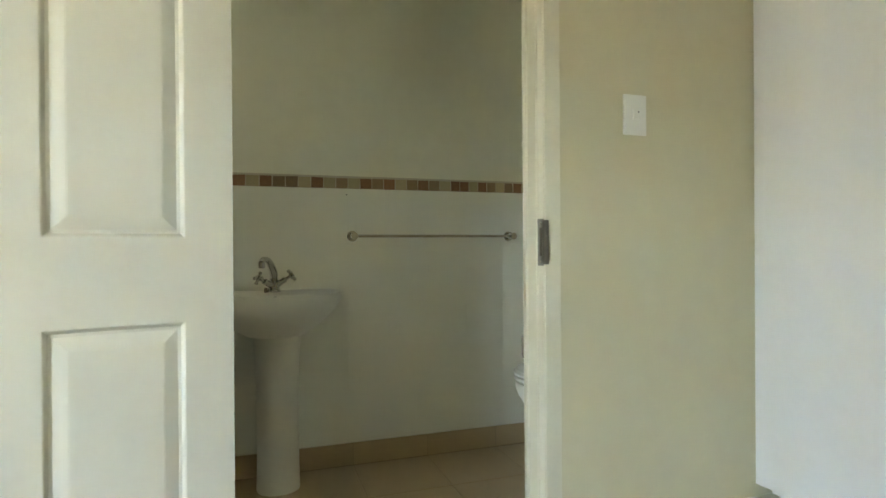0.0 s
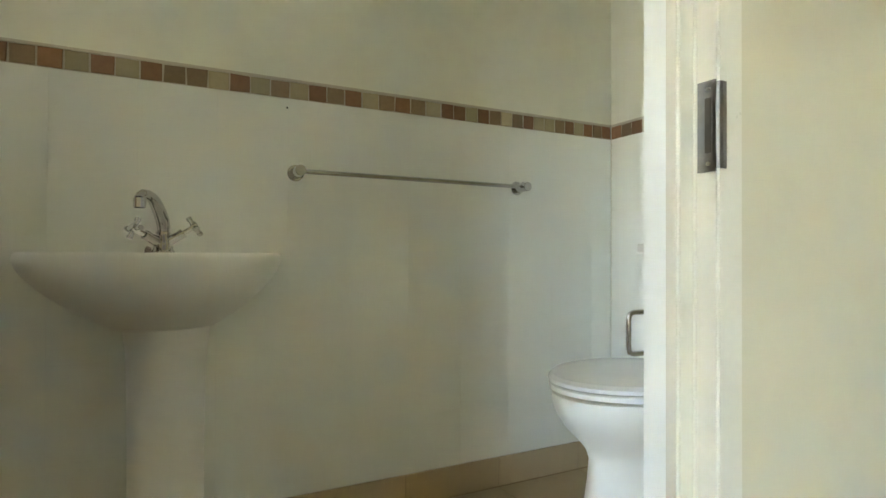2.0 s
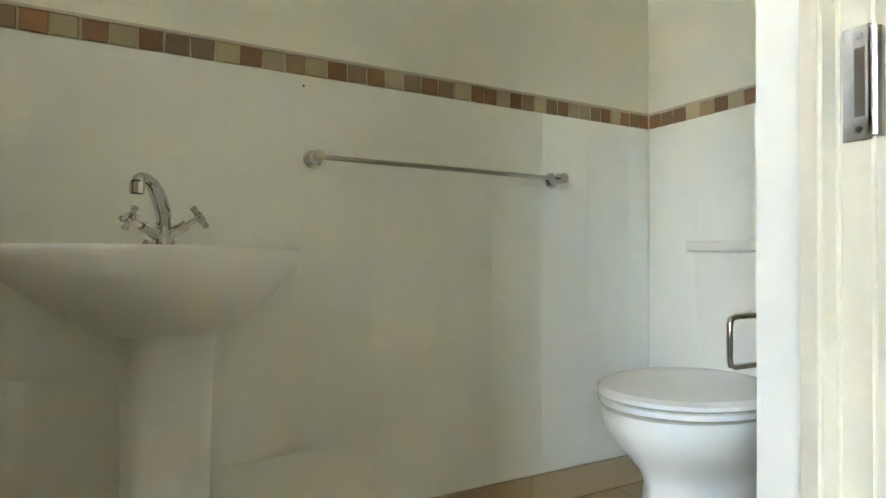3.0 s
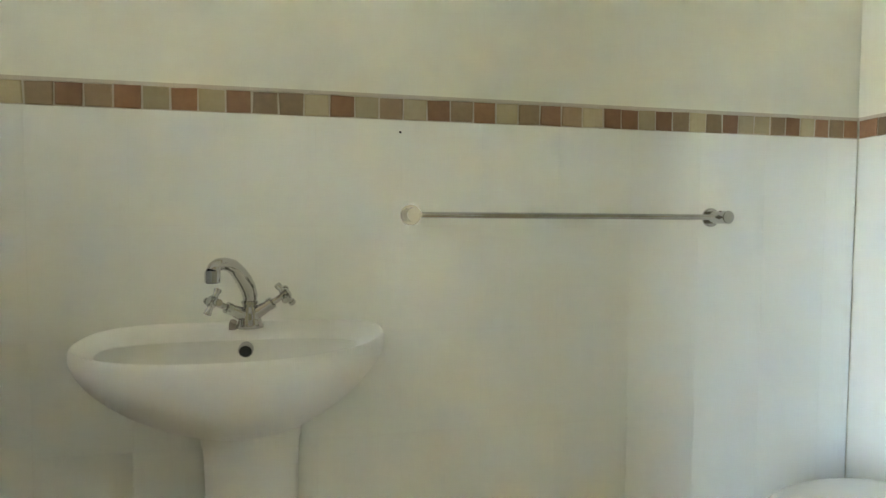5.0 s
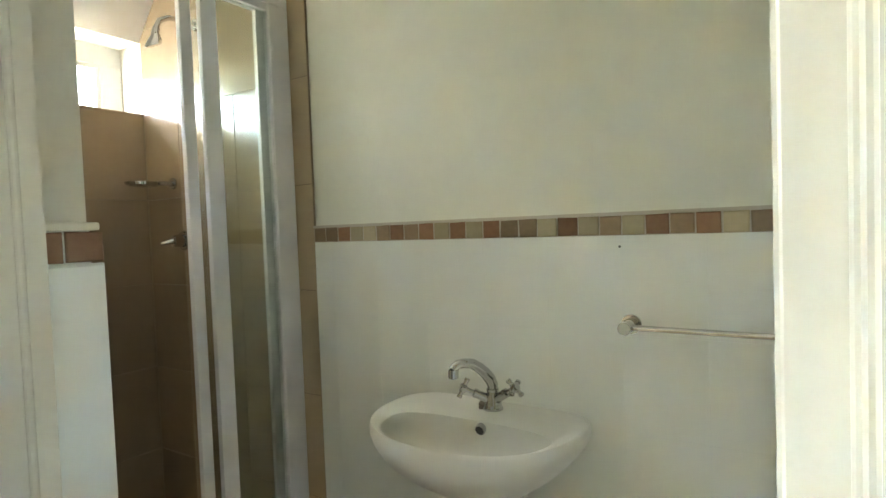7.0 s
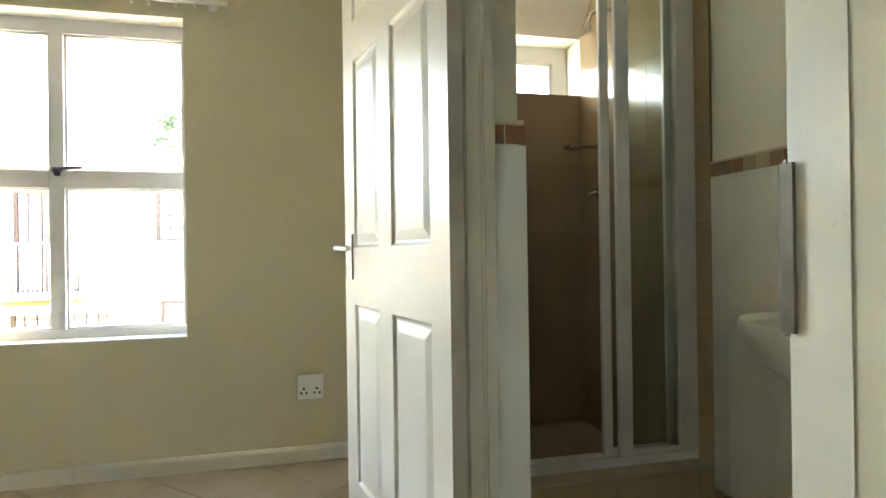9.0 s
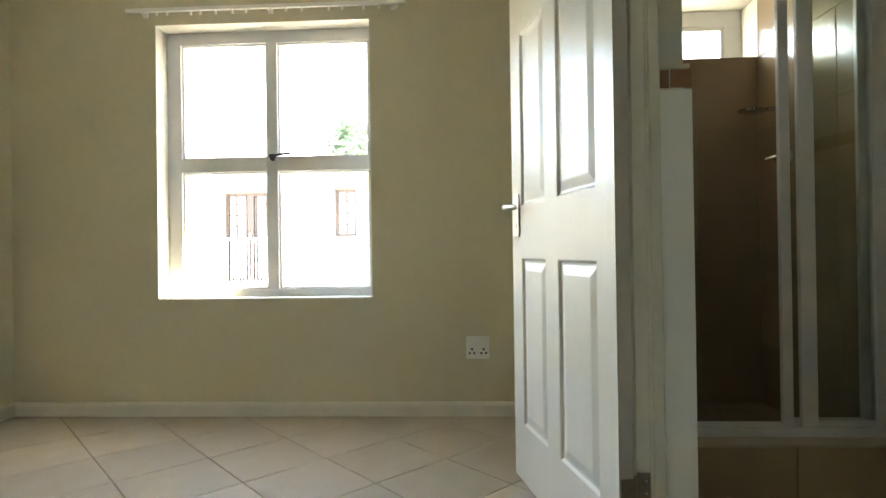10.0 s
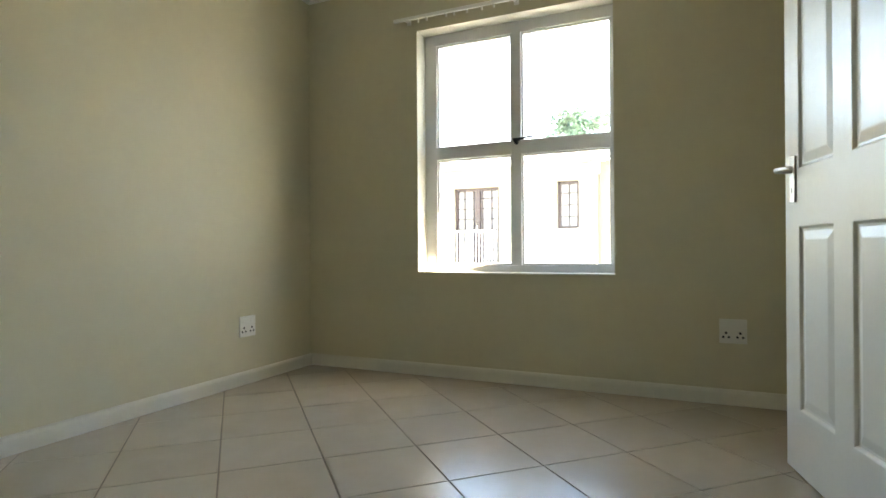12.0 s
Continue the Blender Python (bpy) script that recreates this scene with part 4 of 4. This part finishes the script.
me.materials.append(M_LEAF)
attach(tagged(new("crown", me), kind="stuff"), tree)

# ---- tiles, mosaic and grout, last ----
# mosaic band
SEQ = "MMDLLMDMDLDLDMMLDLMLDMDLMDMLDDLDMLMDLLMDLDMD"
MOSAIC_KINDS = {"D": M_MOS_D, "M": M_MOS_M, "L": M_MOS_L}
MH = BAND1 - BAND0


def mosaic(parent, frame_m, cuts, seq):
    """Hand-cut tiles between the joints."""
    for i, (u0, u1) in enumerate(zip(cuts, cuts[1:])):
        hw_, hh = (u1 - u0) / 2 - 0.0018, MH / 2 - 0.0015
        if hw_ < 0.003:
            continue
        j = lambda: random.uniform(-0.0012, 0.0012)
        me = slab_mesh("mosaic_tile", [(-hw_ + j(), -hh + j()), (hw_ + j(), -hh + j()), (hw_ + j(), hh + j()), (-hw_ + j(), hh + j())], 0.007, min(0.002, hw_ / 3), MOSAIC_KINDS[seq[i % len(seq)]])
        lay("mosaic_tile", me, frame_m @ Matrix.Translation(((u0 + u1) / 2, MH / 2, random.uniform(-0.0006, 0.0006))), parent)


def spread(stops):
    """Joints between (place, count of tiles up to the next place)."""
    out = []
    for (a, n), (b, _) in zip(stops, stops[1:]):
        out += [a + (b - a) * k / n for k in range(n)]
    return out + [stops[-1][0]]


XB = -1.046
F_NORTH = face_matrix((1, 0, 0), (0, 0, 1), (0, -1, 0), (0, 0, 0))
band = structure("trim_mosaic_north", boxes((XB, BATH_R, -0.0005, 0.0095, BAND0, BAND1), (XB, BATH_R, -0.004, 0.0095, BAND1, BAND1 + 0.007)), M_MOS_G, "band of terracotta, brown and sand mosaic tiles", "tile border")
mosaic(band, F_NORTH @ Matrix.Translation((0, BAND0, 0.003)), spread([(XB, 28), (0.476, 11), (0.991, 5), (BATH_R - 0.003, 0)]), SEQ)
F_EAST = face_matrix((0, -1, 0), (0, 0, 1), (-1, 0, 0), (BATH_R, 0, 0))
band = structure("trim_mosaic_toilet", boxes((BATH_R + 0.0005, BATH_R + 0.0095, INNER_Y, -0.003, BAND0, BAND1), (BATH_R - 0.004, BATH_R + 0.0095, INNER_Y, -0.004, BAND1, BAND1 + 0.007)), M_MOS_G, "band of mosaic tiles behind the toilet", "tile border")
mosaic(band, F_EAST @ Matrix.Translation((0, BAND0, 0.003)), spread([(0.004, 18), (-INNER_Y, 0)]), "DMDLMDLDMLMDLLMDML")
# white tiles
tiles_n = structure("wall_tiles_north", box(XB, BATH_R, 0.0004, 0.0095, 0.0, BAND0), M_GROUT_W, "glossy white wall tiles with white grout", "wall tiles")
VS = joints(0.10, BAND0, BAND0, 0.24)
tile_face(tiles_n, "wall_tile", F_NORTH, joints(XB, BATH_R, 0.553, 0.19), VS, 0.0007, 0.005, 0.0003, M_TILE, 0.00002)
tiles_e = structure("wall_tiles_toilet", box(BATH_R + 0.0004, BATH_R + 0.0095, INNER_Y, -0.004, 0.0, BAND0), M_GROUT_W, "glossy white wall tiles behind the toilet", "wall tiles")
tile_face(tiles_e, "wall_tile", F_EAST, joints(0.004, -INNER_Y, 0.004, 0.2), VS, 0.0007, 0.005, 0.0003, M_TILE, 0.00002)
part("chip", rod((-0.02, -0.0002, 1.215), (-0.02, -0.0014, 1.215), 0.003, 0.002, 8), M_DARK, tiles_n, "small dark chip")
# tiled reveals of the doorway
RV = [("reveal_hinge", OPEN_L, 0.015, 1, "DD"), ("reveal_strike", OPEN_R, -0.015, -1, "LL")]
for nm, x, d, sgn, sq in RV:
    xa, xb = sorted((x, x + d - 0.003 * sgn))
    rev = structure("wall_tiles_" + nm, boxes((xa, xb, -1.0195, INNER_Y - 0.0085, 0, BAND1), bevel=0.0), M_GROUT_W, "white tiled reveal of the bathroom doorway", "wall tiles")
    fm = face_matrix((0, sgn, 0), (0, 0, 1), (sgn, 0, 0), (x + d, -1.019 if sgn > 0 else INNER_Y, 0))
    ln = INNER_Y + 1.029
    tile_face(rev, "wall_tile", fm, [0, ln], [0.0, BAND0], 0.0014, 0.012, 0.003, M_TILE, 0.0)
    mosaic(rev, fm @ Matrix.Translation((0, BAND0, 0.001)), [0, 0.040, ln] if sgn > 0 else [0, 0.052, ln], sq)
    xa, xb = sorted((x, x + d + 0.004 * sgn))
    part("ledge", box(xa, xb, -1.0195, INNER_Y + 0.004, BAND1, BAND1 + 0.012, bevel=0.004), M_FRAME, rev)
    xa, xb = sorted((x, x + d - 0.010 * sgn))
    part("plaster", box(xa, xb, -1.0195, INNER_Y - 0.0085, BAND1 + 0.012, HEAD_Z - 0.001), M_FRAME, rev)

# shower tiles
tiles_s = structure("wall_tiles_shower_north", box(SHOWER_X - 0.16, XB - 0.001, 0.002, 0.0095, 0.0, CEIL_Z - 0.001), M_GROUT_S, "large tan shower wall tiles", "wall tiles")
SV = joints(0.0, CEIL_Z - 0.01, 1.805, 0.364)
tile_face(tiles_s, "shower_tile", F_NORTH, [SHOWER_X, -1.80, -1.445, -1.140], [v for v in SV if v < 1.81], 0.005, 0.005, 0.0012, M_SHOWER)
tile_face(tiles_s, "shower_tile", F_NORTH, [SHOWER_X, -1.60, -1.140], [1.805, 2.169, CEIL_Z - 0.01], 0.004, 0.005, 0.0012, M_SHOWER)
tile_face(tiles_s, "reveal_tile", F_NORTH, [SHOWER_X - 0.163, SHOWER_X], [1.816, 2.121], 0.001, 0.005, 0.0012, M_CERAMIC)
tile_face(tiles_s, "edge_tile", F_NORTH, [-1.140, XB - 0.001], SV, 0.003, 0.005, 0.0012, M_BATHTILE)
F_WEST = face_matrix((0, 1, 0), (0, 0, 1), (1, 0, 0), (SHOWER_X, 0, 0))
tiles_w = structure("wall_tiles_shower_west", box(SHOWER_X - 0.0095, SHOWER_X - 0.002, INNER_Y, 0.0, 0.0, SW0 - 0.005), M_GROUT_S, "large tan tiles under the shower window", "wall tiles")
tile_face(tiles_w, "shower_tile", F_WEST, joints(INNER_Y, -0.003, -0.31, 0.344), joints(0.0, SW0 - 0.005, 1.805 - 0.364, 0.364), 0.004, 0.005, 0.0012, M_SHOWER)
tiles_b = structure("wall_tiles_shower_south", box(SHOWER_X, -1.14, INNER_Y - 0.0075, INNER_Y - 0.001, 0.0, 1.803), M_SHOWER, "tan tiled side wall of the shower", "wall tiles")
F_KERB = face_matrix((0, 1, 0), (0, 0, 1), (1, 0, 0), (KX, 0, 0))
tile_face(kerb, "kerb_tile", F_KERB, joints(INNER_Y, 0.0, -0.40, 0.344), [0.0, KZ - 0.008], 0.003, 0.005, 0.0012, M_BATHTILE)

# tan skirting tiles
sk = structure("baseboard_bathroom", boxes((KX + 0.002, BATH_R - 0.001, -0.0085, 0.0005, 0.0, 0.097)), M_GROUT_B, "tan tile skirting in the bathroom", "baseboard")
tile_face(sk, "skirting_tile", F_NORTH @ Matrix.Translation((0, 0, 0.011)), joints(KX + 0.002, BATH_R - 0.010, 0.350, 0.3495), [0.0, 0.10], 0.003, 0.006, 0.0012, M_BATHTILE)
tile_face(sk, "skirting_tile", F_EAST @ Matrix.Translation((0, 0, 0.011)), joints(0.012, -INNER_Y, 0.2, 0.3495), [0.0, 0.10], 0.003, 0.006, 0.0012, M_BATHTILE)


def lay_floor(parent, name, x0, x1, y0, y1, ox, oy, angle, pitch, gap, material):
    ca, sa = math.cos(angle), math.sin(angle)
    h = (pitch - gap) / 2
    whole = slab_mesh(name, [(-h, -h), (h, -h), (h, h), (-h, h)], 0.008, 0.0018, material)
    n = int(8 / pitch)
    for i in range(-n, n):
        for j in range(-n, n):
            cx, cy = ox + (i + 0.5) * pitch * ca - (j + 0.5) * pitch * sa, oy + (i + 0.5) * pitch * sa + (j + 0.5) * pitch * ca
            if not (x0 - pitch < cx < x1 + pitch and y0 - pitch < cy < y1 + pitch):
                continue
            poly = [(cx + a * ca - b * sa, cy + a * sa + b * ca) for a, b in ((-h, -h), (h, -h), (h, h), (-h, h))]
            cut = clip_poly(poly, x0, x1, y0, y1)
            if len(cut) < 3 or area_of(cut) < 0.0006:
                continue
            dz = random.uniform(-0.0007, 0.0)
            if abs(area_of(cut) - area_of(poly)) < 1e-7:
                lay(name, whole, Matrix.Translation((cx, cy, dz)) @ Matrix.Rotation(angle, 4, "Z"), parent)
            else:
                mx, my = sum(p[0] for p in cut) / len(cut), sum(p[1] for p in cut) / len(cut)
                lay(name, slab_mesh(name, [(p[0] - mx, p[1] - my) for p in cut], 0.008, 0.0018, material), Matrix.Translation((mx, my, dz)), parent)


lay_floor(floor, "floor_tile", WIN_X, 1.214, SIDE_Y, WALL_Y + 0.012, -0.912, -2.085, radians(45.0), 0.3495, 0.005, M_FLOOR)
lay_floor(bath_floor, "floor_tile", KX + 0.002, BATH_R, WALL_Y + 0.016, -0.012, 0.350, -0.012, 0.0, 0.3495, 0.003, M_BATHTILE)
